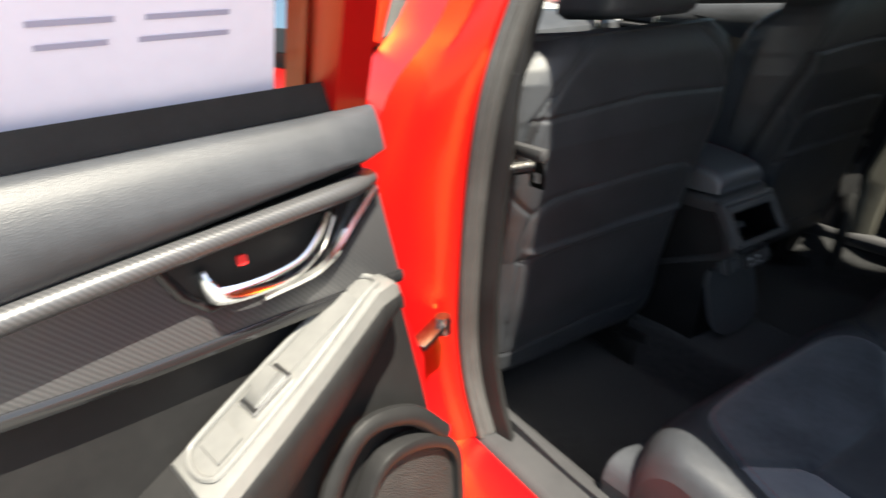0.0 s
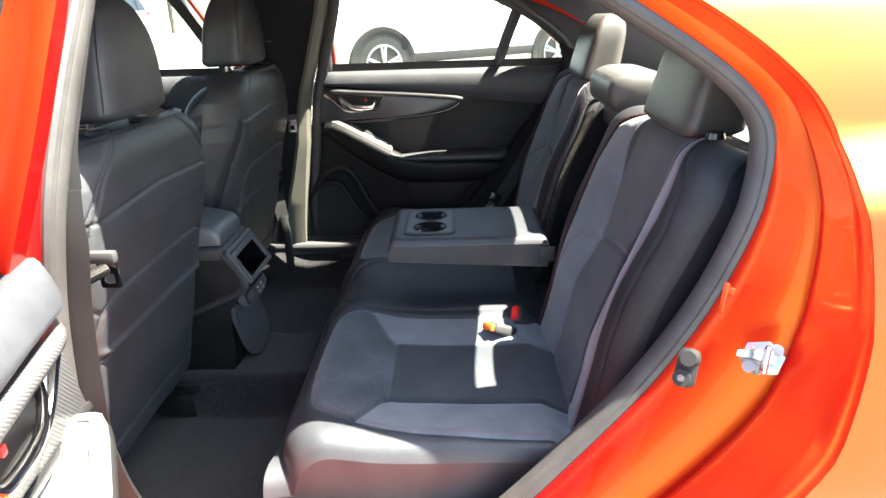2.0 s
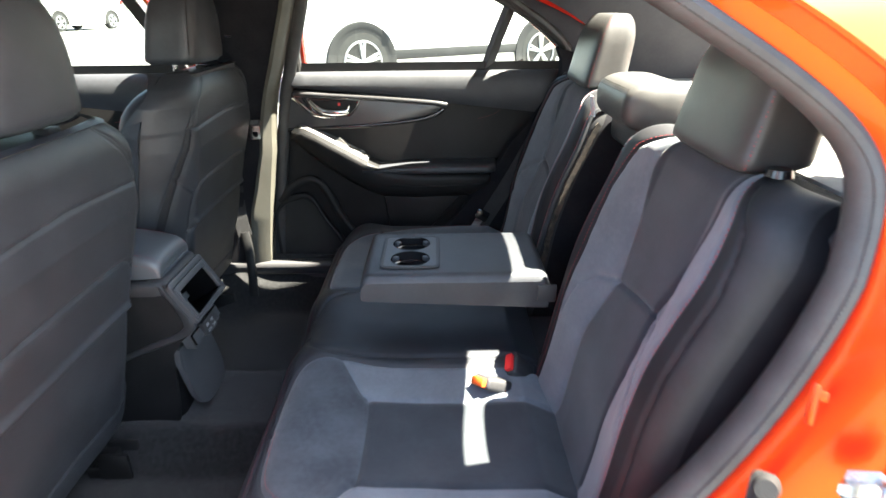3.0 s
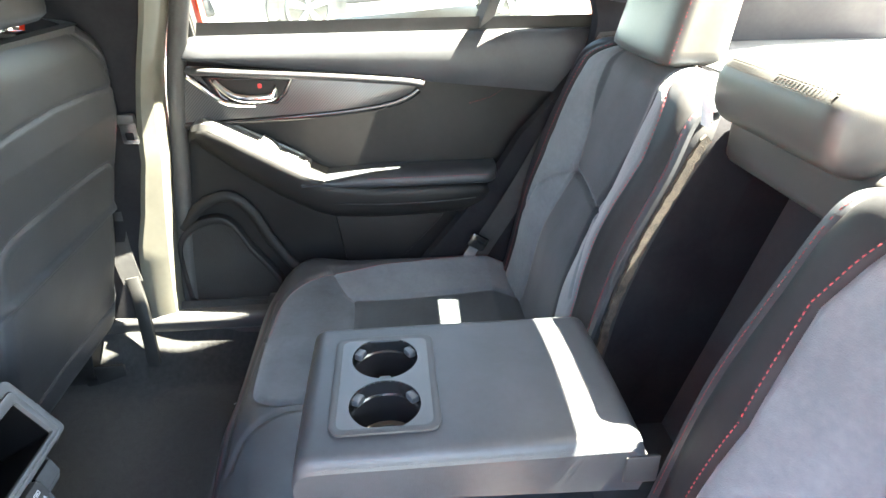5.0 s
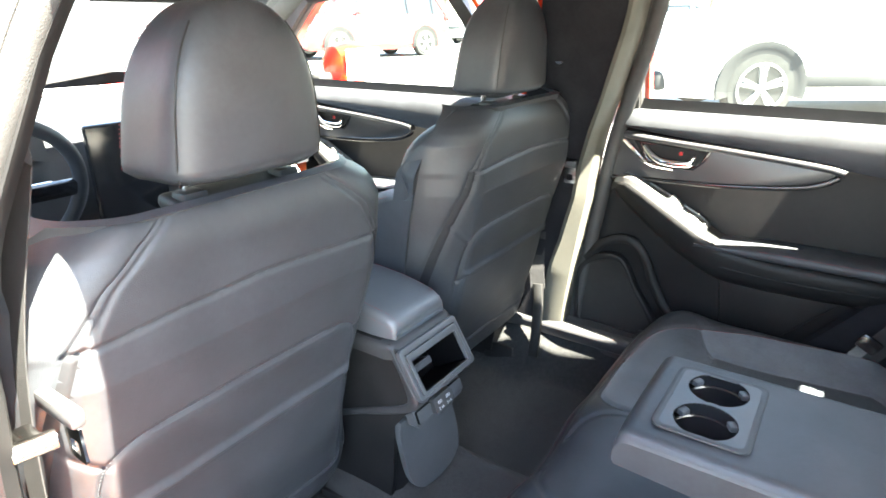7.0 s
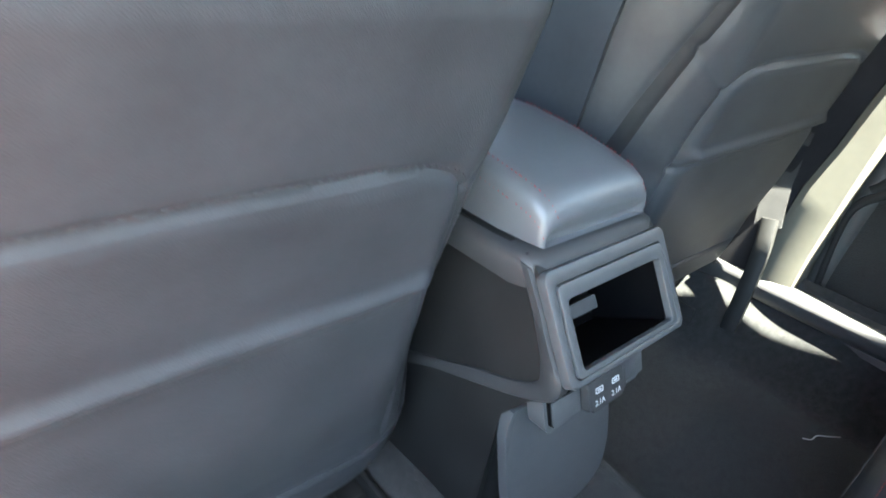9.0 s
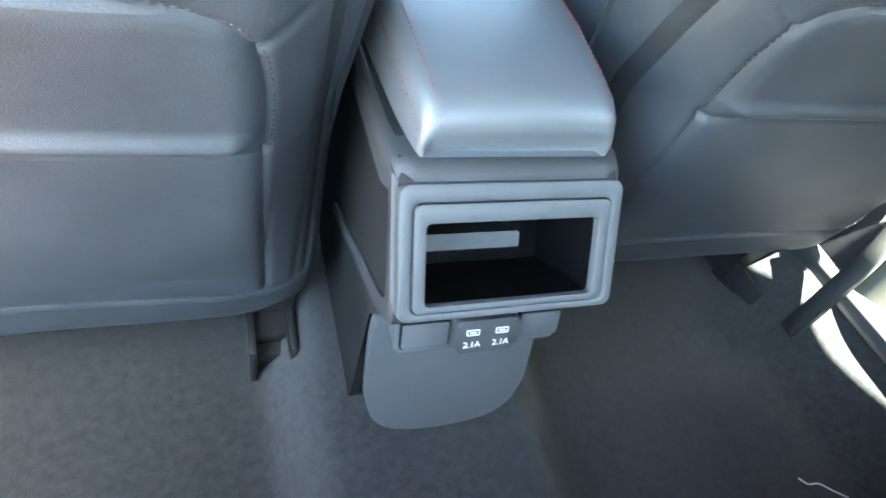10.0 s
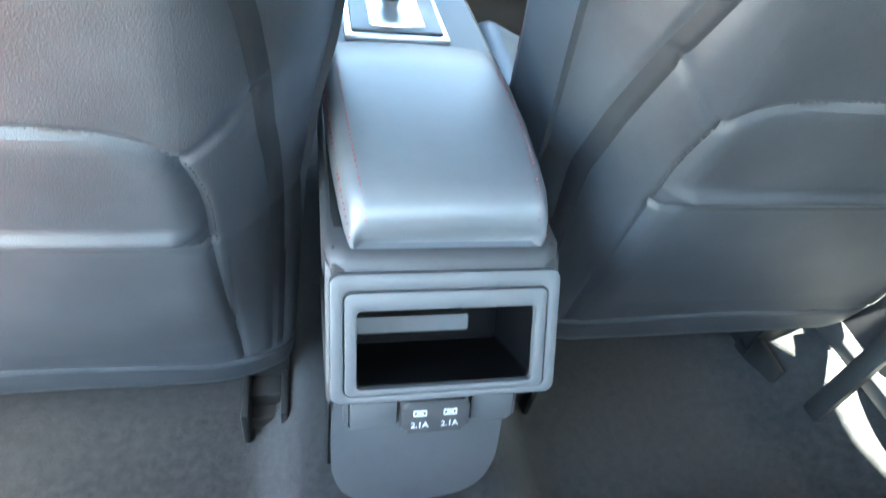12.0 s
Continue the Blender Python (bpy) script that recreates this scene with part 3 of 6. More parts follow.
tagged(floor, "dark charcoal carpet over the car's footwells and tunnel", "carpet", kind="structure")

# Inner side walls: below the doors, and round the wheel arches beside the bench.
for side in (-1, 1):
    part("sill_carpet", loft([[(side * x, y, z) for x, z in ((0.655, 0.18), (0.660, 0.28), (0.675, 0.325), (0.70, 0.338), (0.735, 0.336), (0.74, 0.20))] for y in (-0.62, -0.3, 0.0, 0.3, 1.4)]), PLASTIC, car, "black plastic sill trim")
    rings = []
    for i, p in enumerate(smooth_path([(y, z, 0) for y, z in OPEN_REAR[:10]], 4)):
        a = seal_x(p.y)
        t = min(1, i / 8)
        if side > 0:
            f = 0.11 * min(1.0, max(0.35, (1.0 - p.y) / 0.25)) * min(1.0, i / 5)
            rings.append([(a + 0.004, p.x + 0.02, p.y), (a - 0.02, p.x + f * 0.8, p.y - 0.002), (a - 0.035, p.x + f, p.y - 0.004), (a - 0.055, p.x + f - 0.006, p.y - 0.006), (0.655, p.x - 0.03, p.y - 0.02), (0.645, p.x - 0.16, p.y - 0.03)])
            continue
        rings.append([(side * (a + 0.01), p.x, p.y), (side * (a - 0.02), p.x - 0.004, p.y - 0.004), (side * (a - 0.045), p.x - 0.015, p.y - 0.01), (side * (a - 0.075), p.x - 0.05 * t, p.y - 0.03), (side * (a - 0.10), p.x - 0.16 * t, p.y - 0.05)])
    part("arch_trim", loft(rings, close=False), DOOR_PLASTIC if side < 0 else BLACK_LINER, car, "plastic wheel-arch trim")
    part("arch_backing", loft([[(side * 0.70, -0.70, 0.2), (side * 0.70, -0.72, 0.40), (side * 0.70, -1.06, 0.92)], [(side * 0.70, -1.5, 0.2), (side * 0.70, -1.5, 0.4), (side * 0.70, -1.5, 0.92)]], close=False), DARK_LINER, car)


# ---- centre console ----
# Near-black base carries the shade of the tray's recess and the cover gaps.
RECESS_SHADE = material("dark tray plastic", (0.0028, 0.0028, 0.0032), 0.3, Specular_IOR_Level=0.08)
con = thing("centre_console", (0, 0.1, FLOOR + 0.075), "black plastic centre console with padded lid and open rear tray", "console")


def con_place(u, v, w):
    """The console's rear face: u across, v along the leaning face from its top edge down, w out to the rear."""
    return (u, 0.007 - 0.52 * v - 0.86 * w, 0.602 - 0.86 * v + 0.52 * w)


# side walls and body: rings across the height
def con_ring(z, y0, w, y1=0.62, r=0.02):
    return [(x, y, z) for x, y in ((-w, y1), (-w, y0 + r), (-w + r * 0.3, y0 + r * 0.3), (-w + r, y0), (w - r, y0), (w - r * 0.3, y0 + r * 0.3), (w, y0 + r), (w, y1))]


body = loft([con_ring(0.185, 0.030, 0.078), con_ring(0.30, 0.026, 0.080), con_ring(0.42, 0.022, 0.082), con_ring(0.470, 0.012, 0.084), con_ring(0.482, 0.095, 0.086), con_ring(0.60, 0.10, 0.090), con_ring(0.618, 0.10, 0.090)])
part("body", body, DOOR_PLASTIC, con)
# cheeks: a plain side panel, and the raised band that follows the bezel round and sweeps forward below it
BAND = smooth_path([(0.030, 0.613, 0), (0.012, 0.585, 0), (-0.004, 0.555, 0), (-0.016, 0.525, 0), (-0.016, 0.505, 0), (0.010, 0.488, 0), (0.055, 0.470, 0), (0.12, 0.440, 0), (0.20, 0.405, 0)], 5)
EDGE = smooth_path([(0.012, 0.606, 0), (-0.008, 0.576, 0), (-0.026, 0.545, 0), (-0.043, 0.516, 0), (-0.036, 0.494, 0), (0.000, 0.474, 0), (0.045, 0.455, 0), (0.12, 0.425, 0), (0.20, 0.385, 0)], 5)
for s in (-1, 1):
    part("cheek", prism([(0.006, 0.606), (0.022, 0.616), (0.24, 0.626), (0.30, 0.60), (0.30, 0.185), (0.045, 0.185), (0.026, 0.30), (0.018, 0.440), (-0.010, 0.478), (-0.030, 0.490), (-0.043, 0.516)], 0.010, lambda u, v, w, s=s: (s * (0.080 + w), u, v), 0.003), DOOR_PLASTIC, con)
    rings = [[(s * x, p.x + (q.x - p.x) * k, p.y + (q.y - p.y) * k) for k, x in ((0, 0.086), (0.06, 0.0925), (0.30, 0.0950), (0.85, 0.0945), (1.0, 0.0915), (1.0, 0.080))] for p, q in zip(BAND, EDGE)]
    part("side_band", loft(rings), PLASTIC, con, "raised black plastic band beside the tray")
cap = loft([con_ring(0.585, 0.010, 0.0965, 0.30), con_ring(0.604, 0.004, 0.0970, 0.30), con_ring(0.612, 0.008, 0.0960, 0.30), con_ring(0.617, 0.018, 0.092, 0.30)])
part("rear_cap", cap, PLASTIC, con, "black plastic rear cap")
# bezel with the open tray
outer = rounded(-0.092, -0.002, 0.092, 0.103, 0.009)
mid = rounded(-0.0815, 0.012, 0.0815, 0.0965, 0.006)
inner = rounded(-0.0715, 0.027, 0.0715, 0.0905, 0.004)
part("bezel", ring_prism(outer, mid, 0.010, con_place, 0.0022), PLASTIC_GREY, con, "grey plastic bezel")
part("bezel_lip", ring_prism([(u * 0.992, 0.054 + (v - 0.054) * 0.985) for u, v in mid], inner, 0.0115, con_place, 0.0012), PLASTIC_GREY, con)
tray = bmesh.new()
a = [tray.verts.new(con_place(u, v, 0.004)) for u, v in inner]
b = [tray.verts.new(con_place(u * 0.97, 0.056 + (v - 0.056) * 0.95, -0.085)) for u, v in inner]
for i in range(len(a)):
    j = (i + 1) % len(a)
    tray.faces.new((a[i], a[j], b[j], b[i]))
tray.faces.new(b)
part("tray", tray, RECESS_SHADE, con, "dark tray lining")
part("tray_shelf", prism(rounded(-0.069, 0.0, 0.030, 0.014, 0.002), 0.035, lambda u, v, w: con_place(u, 0.050 + v, w - 0.078)), PLASTIC_GREY, con)
# lower charging plate
plate = part("charging_plate", prism(rounded(-0.079, 0.128, 0.079, 0.174, 0.008), 0.022, lambda u, v, w: (u, 0.003 - 0.30 * (v - 0.128) - w, 0.592 - 0.86 * v), 0.003), PLASTIC_GREY, con, "grey plastic charging plate")


def plate_place(u, v, w):
    return (u, -0.026 + 0.34 * v - 0.95 * w, 0.463 + 0.95 * v + 0.3 * w)


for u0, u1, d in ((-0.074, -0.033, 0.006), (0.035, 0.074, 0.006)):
    # Near-black plate behind each cover paints the shade of its gap.
    part("cover_gap", prism(rounded(u0 - 0.0012, -0.0132, u1 + 0.0012, 0.0132, 0.003), d - 0.0015, lambda u, v, w: plate_place(u, v, w)), RECESS_SHADE, plate)
    part("blank_cover", prism(rounded(u0, -0.012, u1, 0.012, 0.002), d, lambda u, v, w: plate_place(u, v, w), 0.001), PLASTIC_GREY, plate)
port = part("port_block", prism(rounded(-0.030, -0.0165, 0.031, 0.0165, 0.006), 0.014, plate_place, 0.004), PLASTIC, plate, "black socket block")


def label_text(text, x, z, size, parent):
    cu = bpy.data.curves.new("print", "FONT")
    cu.body, cu.size, cu.align_x, cu.extrude = text, size, "CENTER", 0.0002
    tmp = bpy.data.objects.new("t", cu)
    scene.collection.objects.link(tmp)
    me = bpy.data.meshes.new_from_object(tmp.evaluated_get(bpy.context.evaluated_depsgraph_get()))
    bpy.data.objects.remove(tmp)
    bpy.data.curves.remove(cu)
    bm = bmesh.new()
    bm.from_mesh(me)
    bm.transform(Matrix.Translation(plate_place(x, z, 0.0146)) @ pose(0, 0, 0, 71, 0, 0))
    return part("printing", bm, WHITE_INK, parent, "white printed rating", smooth=False)


for x in (-0.0135, 0.0135):
    label_text("2.1A", x, -0.0105, 0.0085, port)
    icon = lambda u, v, w, x=x: plate_place(x + u, v + 0.0045, 0.0142 + w)
    part("usb_mark", joined(ring_prism(rounded(-0.006, -0.003, 0.006, 0.003, 0.001), rounded(-0.005, -0.002, 0.005, 0.002, 0.0006), 0.0005, icon),
                            prism(rounded(-0.003, -0.0008, 0.003, 0.0008, 0.0003), 0.0005, icon)), WHITE_INK, port, "white socket mark")
# foot flap
flap = smooth_path([(0.086, 0.446, 0), (0.088, 0.38, 0), (0.088, 0.345, 0), (0.086, 0.328, 0), (0.077, 0.304, 0), (0.058, 0.288, 0), (0.030, 0.281, 0), (0.0, 0.279, 0)], 4)
flap = [(p.x, p.y) for p in flap] + [(-p.x, p.y) for p in flap[-2::-1]]
part("foot_flap", prism(flap, 0.012, lambda u, v, w: (u, 0.020 - 0.26 * max(0.0, 0.42 - v) - 0.20 * max(0.0, v - 0.42) - w, v), 0.004), PLASTIC_GREY, con, "grey plastic foot flap")


# padded lid
LID = [(y + 0.010, w, z0 - 0.006, z1 - 0.006) for y, w, z0, z1 in
       [(0.012, 0.068, 0.626, 0.632), (0.006, 0.074, 0.625, 0.642), (0.007, 0.0765, 0.625, 0.652), (0.014, 0.078, 0.625, 0.662), (0.028, 0.0795, 0.625, 0.670), (0.055, 0.081, 0.625, 0.677),
        (0.10, 0.0825, 0.628, 0.686), (0.16, 0.083, 0.631, 0.693), (0.205, 0.082, 0.633, 0.695), (0.222, 0.080, 0.635, 0.688), (0.230, 0.075, 0.64, 0.672)]]


def lid_ring(y, w, z0, z1):
    r = min(0.014, (z1 - z0) * 0.5)
    side = [(w, z0), (w + 0.001, z0 + 0.5 * (z1 - r - z0)), (w, z1 - r), (w - r * 0.13, z1 - r * 0.5), (w - r * 0.5, z1 - r * 0.13), (w - r, z1), (w - 0.035, z1 + 0.002), (0.0, z1 + 0.003)]
    o = 0.002 - 0.055 * y
    return [(x + o, y, z) for x, z in side] + [(-x + o, y, z) for x, z in side[-2::-1]]


lid_ob = part("lid", loft([lid_ring(*row) for row in LID]), LID_SHEEN, con, "black padded armrest lid with red stitching", sharp=60)


def lid_line(side, row):
    """Two rows of stitches: on the top's edge and on the side below it."""
    out = []
    for y, w, z0, z1 in LID[2:9]:
        r = min(0.014, (z1 - z0) * 0.5)
        out.append((side * (w - r * 0.75) + 0.002 - 0.055 * y, y - (0.002 if y < 0.02 else 0), z1 + 0.0006) if row == 0 else (side * (w + 0.0012) + 0.002 - 0.055 * y, y, z1 - r - 0.004))
    return smooth_path(out, 8)


def dashes(points, step=0.0055, length=0.0035, r=0.00055):
    """Stitches along a line in space."""
    run = 0.0
    verts, faces = [], []
    for a, b in zip(points, points[1:]):
        d = (b - a).length
        t = (b - a).normalized()
        s = t.cross(Vector((0, 0, 1)))
        s = s.normalized() if s.length > 1e-4 else Vector((1, 0, 0))
        n = s.cross(t)
        while run < d:
            k = len(verts)
            p, q = a + t * run, a + t * min(d, run + length)
            verts += [p + s * r, p + n * r, p - s * r, p - n * r, q + s * r, q + n * r, q - s * r, q - n * r]
            faces += [(k + i, k + (i + 1) % 4, k + 4 + (i + 1) % 4, k + 4 + i) for i in range(4)]
            run += step
        run -= d
    me = bpy.data.meshes.new("t")
    me.from_pydata([tuple(v) for v in verts], [], faces)
    bm = bmesh.new()
    bm.from_mesh(me)
    bpy.data.meshes.remove(me)
    return bm


for side in (-1, 1):
    for inset in (0, 1):
        tagged(part("stitching", dashes(lid_line(side, inset)), THREAD_RED, lid_ob, "red stitching"), kind="stuff")
# front deck with shifter
deck = loft([con_ring(0.60, 0.235, 0.10, 1.05), con_ring(0.650, 0.238, 0.095, 1.05), con_ring(0.660, 0.242, 0.085, 1.05)])
part("front_deck", deck, PLASTIC, con)
part("shift_gate", box(-0.012, 0.365, 0.662, 0.112, 0.16, 0.010, 0.004), SATIN, con, "silver shifter surround")
part("shift_panel", box(-0.012, 0.365, 0.666, 0.098, 0.146, 0.010, 0.003), PLASTIC_GREY, con)
part("shift_slot", box(-0.012, 0.355, 0.669, 0.060, 0.110, 0.010, 0.003), SATIN, con, "silver shifter plate")
part("shift_knob", joined(box(-0.012, 0.375, 0.722, 0.042, 0.055, 0.055, 0.016, 4), rod((-0.012, 0.375, 0.66), (-0.012, 0.375, 0.71), 0.012)), PLASTIC_GLOSS, con, "black shift lever")
part("knob_button", box(-0.012, 0.346, 0.722, 0.022, 0.006, 0.03, 0.002), SATIN, con)


# ---- front seats ----
def headrest_spot(form, t, a, puff=0.0):
    """A spot on a head restraint: t from its foot to its crown, a round it (90 degrees is its front)."""
    cx, y, z, hw, hd, h, lean, taper, crown, rx, ry = form
    k = max(0.0, (t - 1 + crown) / crown)
    fall = 1 - math.sqrt(max(0.0, 1 - k * k))
    foot = max(0.0, 1 - t / 0.09)
    low = 1 - math.sqrt(max(0.0, 1 - foot * foot))
    w = hw * (1 - (1 - taper) * t) - rx * fall - 0.014 * low + puff
    d = hd * (1 - 0.18 * t) - ry * fall - 0.012 * low + puff
    c, s = math.cos(a), math.sin(a)
    front = 1 + 0.16 * max(0.0, s)
    return (cx + w * front * math.copysign(abs(c) ** 0.42, c), y - lean * h * t + d * math.copysign(abs(s) ** 0.42, s) - 0.010 * (1 - abs(c)) * (s < 0), z + h * t)


def headrest_bm(form, n=64, rings=34):
    """A padded head restraint: a rounded block that narrows upwards."""
    ts = [math.sin(k / rings * math.pi / 2) for k in range(rings + 1)]
    return loft([[headrest_spot(form, t, 2 * math.pi * i / n) for i in range(n)] for t in ts])


def front_seat(cx, dy, dz, hx_off, lean, label):
    seat = thing("front_seat", (cx, 0.4, FLOOR), label, "car seat", "front seats")
    zs = [0.315, 0.45, 0.60, 0.75, 0.86, 0.91, 0.945, 0.97, 0.985]
    ws = [0.262, 0.272, 0.282, 0.303, 0.310, 0.298, 0.262, 0.215, 0.17]

    def hw(z):
        return float(np.interp(z, zs, ws))

    def mid(v):
        return cx + lean * max(0.0, v - 0.70) / 0.25

    def crease(v):
        """Where the back turns into the side, as a share of the half width."""
        return float(np.interp(v, [0.32, 0.45, 0.60, 0.67, 0.72, 0.80, 0.86, 0.92, 0.98], [0.950, 0.945, 0.935, 0.905, 0.875, 0.825, 0.765, 0.66, 0.50]))

    def place(u, v, h):
        # u: share of the half width; v: height; h: out to the rear
        curl = float(np.interp(v, [0.40, 0.50, 0.60, 0.85, 0.93], [0.25, 0.6, 0.9, 0.9, 0.5])) * max(0.0, abs(u) - 0.65) ** 2
        return (mid(v) + u * hw(v), dy + 0.048 - 0.25 * (v - 0.6) - h * 0.97 + curl, v + dz - h * 0.24)

    us = [math.copysign(1 - (1 - abs(q)) ** 1.25, q) for q in np.linspace(-1, 1, 181)]
    vs = [0.315 + 0.655 * (1 - (1 - j / 220) ** 1.15) for j in range(221)]
    soft = lambda pts: [(p.x, p.y) for p in smooth_path([(u, v, 0) for u, v in pts], 4)]
    top = soft([(-0.745, 0.605), (-0.735, 0.650), (-0.715, 0.680), (-0.685, 0.702), (-0.61, 0.718), (-0.45, 0.726), (0.0, 0.728), (0.45, 0.726), (0.61, 0.718), (0.685, 0.702), (0.715, 0.680), (0.735, 0.650), (0.745, 0.605)])
    low = [(-0.745, 0.603), (-0.6, 0.611), (0.0, 0.612), (0.6, 0.611), (0.745, 0.603)]
    sides = [[(s * 0.745, 0.605), (s * 0.765, 0.52), (s * 0.80, 0.396)] for s in (-1, 1)]
    hem = [(-0.975, 0.384), (0, 0.396), (0.975, 0.384)]
    diag = [soft([(s * 0.692, 0.700), (s * 0.73, 0.708), (s * 0.78, 0.724), (s * 0.835, 0.746)]) for s in (-1, 1)]
    yoke = [(-0.765, 0.858), (0.0, 0.870), (0.765, 0.858)]
    edge = [[(s * (crease(v) - o), v) for v in np.linspace(0.40, 0.96, 28)] for s in (-1, 1) for o in (0.0, 0.040)]
    POCKET = top + [(0.765, 0.52), (0.80, 0.394), (-0.80, 0.394), (-0.765, 0.52)]
    K = 0.25

    def metric(line):
        return [(u * K, v) for u, v in line]

    seams = [metric(l) for l in (top, low, hem, *sides, *diag, yoke, *edge)]
    pocket = metric(top)

    def height(um, v):
        u = um / K
        d = (1 - abs(u)) * hw(v)
        h = 0.012 - roll_off(d, 0.018) * 0.9 - roll_off(v - 0.315, 0.035) * 0.8 - roll_off((0.971 - v), 0.05) * 0.6 - 0.22 * max(0.0, v - 0.815)
        if 0.60 < v < 0.73 and abs(u) < 0.75 and inside(u, v, POCKET):
            h += 0.0025 * min(1, seg_dist(um, v, pocket) / 0.014) * min(1, (v - 0.60) / 0.04)
        if abs(u) < 0.745 and 0.606 < v < 0.645:
            h += 0.0085 * math.exp(-(((v - 0.623) / 0.008) ** 2)) * min(1, (0.745 - abs(u)) / 0.08)
        if abs(u) < 0.78 and 0.43 < v < 0.60:
            h += 0.003 * math.sin((v - 0.43) / 0.17 * math.pi)
        h += 0.0018 * noise.noise(Vector((um * 9 + cx * 7, v * 9, 0)))
        return h

    um = [u * K for u in us]
    cover = pad(um, vs, lambda u, v, h: place(u / K, v, h), height,
                lambda u, v: "pocket" if v < 0.72 and inside(u / K, v, POCKET) else (("side" if u > 0 else "side_") if abs(u / K) > crease(v) else (("welt" if u > 0 else "welt_") if abs(u / K) > crease(v) - 0.040 and 0.40 < v < 0.86 else "back")), 0.03, seams, 0.0036, 0.0034)
    names = {"side": ("side_panel", "smooth black leather side panel"), "side_": ("side_panel", "smooth black leather side panel"), "welt_": ("edge_welt", "dark stitched edge welt"), "pocket": ("back_pocket", "black map pocket with a raised lip"), "welt": ("edge_welt", "dark stitched edge welt"), "back": ("back_panel", ""), "rim": ("side_bolster", "")}
    made = {}
    for key, bm in cover.items():
        made[key] = part(names[key][0], bm, LEATHER_SHADE_WELT if key[:4] == "welt" else LEATHER, seat, names[key][1], sharp=60)
    tagged(part("stitching", joined(*[stitches(offset_line(l, 0.004), lambda u, v, h: place(u / K, v, h), height, 0.005, 0.003, 0.0005, 0.0004) for l in seams[:3]]), THREAD_GREY, made["back"]), kind="stuff")

    # front half with wings: a slim shoulder above, a waist, a deep bolster below
    WING = ([0.385, 0.60, 0.68, 0.72, 0.75, 0.772, 0.79, 0.803, 0.815, 0.835, 0.86, 0.89, 0.92, 0.95, 0.97],
            [0.125, 0.132, 0.130, 0.122, 0.108, 0.088, 0.062, 0.028, 0.012, 0.018, 0.028, 0.030, 0.022, 0.010, 0.004])

    def fplace(u, v, h):
        return (mid(v) + u * (hw(v) + 0.006 * math.exp(-(((v - 0.86) / 0.03) ** 2)) * max(0.0, (abs(u) - 0.5) / 0.5) - 0.04 * max(0.0, (v - 0.87) / 0.10) ** 2), dy + 0.170 - 0.25 * (v - 0.6) + h * 0.97, v + dz + h * 0.24)

    def fheight(u, v):
        wing = max(0.0, (abs(u) - 0.55) / 0.45)
        deep = float(np.interp(v, WING[0], WING[1]))
        return deep * math.sin(min(1, wing * 1.25) * math.pi / 2) - roll_off((1 - abs(u)) * 0.25, 0.04) - roll_off(0.971 - v, 0.05) - roll_off(v - 0.385, 0.03)

    fus = [math.copysign(1 - (1 - abs(q)) ** 1.35, q) for q in np.linspace(-1, 1, 81)]
    fvs = [0.385 + 0.585 * (1 - (1 - j / 120) ** 1.25) for j in range(121)]
    front = pad(fus, fvs, fplace, fheight, lambda u, v: "wing" if abs(u) > 0.58 else "insert", 0.03,
                [[(s * 0.58, 0.40), (s * 0.58, 0.95)] for s in (-1, 1)] + [[(s * 0.60, 0.800), (s * 0.999, 0.812)] for s in (-1, 1)], 0.006, 0.010)
    part("front_wing", front["wing"], LEATHER, seat, "black leather side wings")
    part("backrest", front["insert"], SUEDE, seat)
    part("backrest_edge", front["rim"], LEATHER, seat)
    for s in (-1, 1):
        line = smooth_path([fplace(s * 0.985, v, fheight(s * 0.985, v) + 0.0) for v in (0.45, 0.55, 0.65, 0.75, 0.79)], 8)
        upper = smooth_path([fplace(s * 0.93, v, fheight(s * 0.93, v) + 0.0006) for v in (0.825, 0.85, 0.88, 0.91, 0.935)], 8)
        cross = smooth_path([fplace(s * u, 0.786, fheight(s * u, 0.786) + 0.0006) for u in (0.66, 0.76, 0.86, 0.94, 0.985)], 8)
        tagged(part("wing_stitching", joined(dashes(line), dashes(upper), dashes(cross)), THREAD_RED, seat, "red stitching"), kind="stuff")
    # cushion and its frame
    cush = pad(spaced(-0.26, 0.26, 30), spaced(0.21, 0.60, 30), lambda u, v, h: (cx + u, v + dy, 0.47 + dz + h + 0.10 * (v - 0.1) / 0.5 * 0.5),
               lambda u, v: 0.035 * min(1, max(0, (abs(u) - 0.15) / 0.08)) - roll_off(0.26 - abs(u), 0.04) - roll_off(0.60 - v, 0.06), lambda u, v: "c", 0.16)
    part("cushion", joined(cush["c"], cush["rim"]), LEATHER, seat)
    part("cushion_shroud", box(cx, 0.43 + dy, 0.37 + dz, 0.42, 0.34, 0.08, 0.02), PLASTIC, seat, "black plastic seat shroud")
    # head restraint
    hx, hy = cx + hx_off, dy + 0.068
    form = (hx, hy, 0.992 + dz, 0.122, 0.066, 0.205, 0.10, 0.82, 0.62, 0.075, 0.034)
    hr = part("head_restraint", headrest_bm(form), LEATHER, seat, "padded black head restraint with red stitching", sharp=60)
    for s in (-1, 1):
        seam = smooth_path([headrest_spot(form, t, radians(-90 + s * 58), 0.0008) for t in (0.02, 0.15, 0.3, 0.45, 0.6, 0.75, 0.88)], 6)
        part("restraint_seam", sweep(seam, disc(0.0014, 6)), BLACK_RUBBER, hr)
    for s in (-1, 1):
        part("post", rod((hx + s * 0.075, hy, 0.93 + dz), (hx + s * 0.075, hy, 1.02 + dz), 0.006), CHROME, seat, "chrome post")
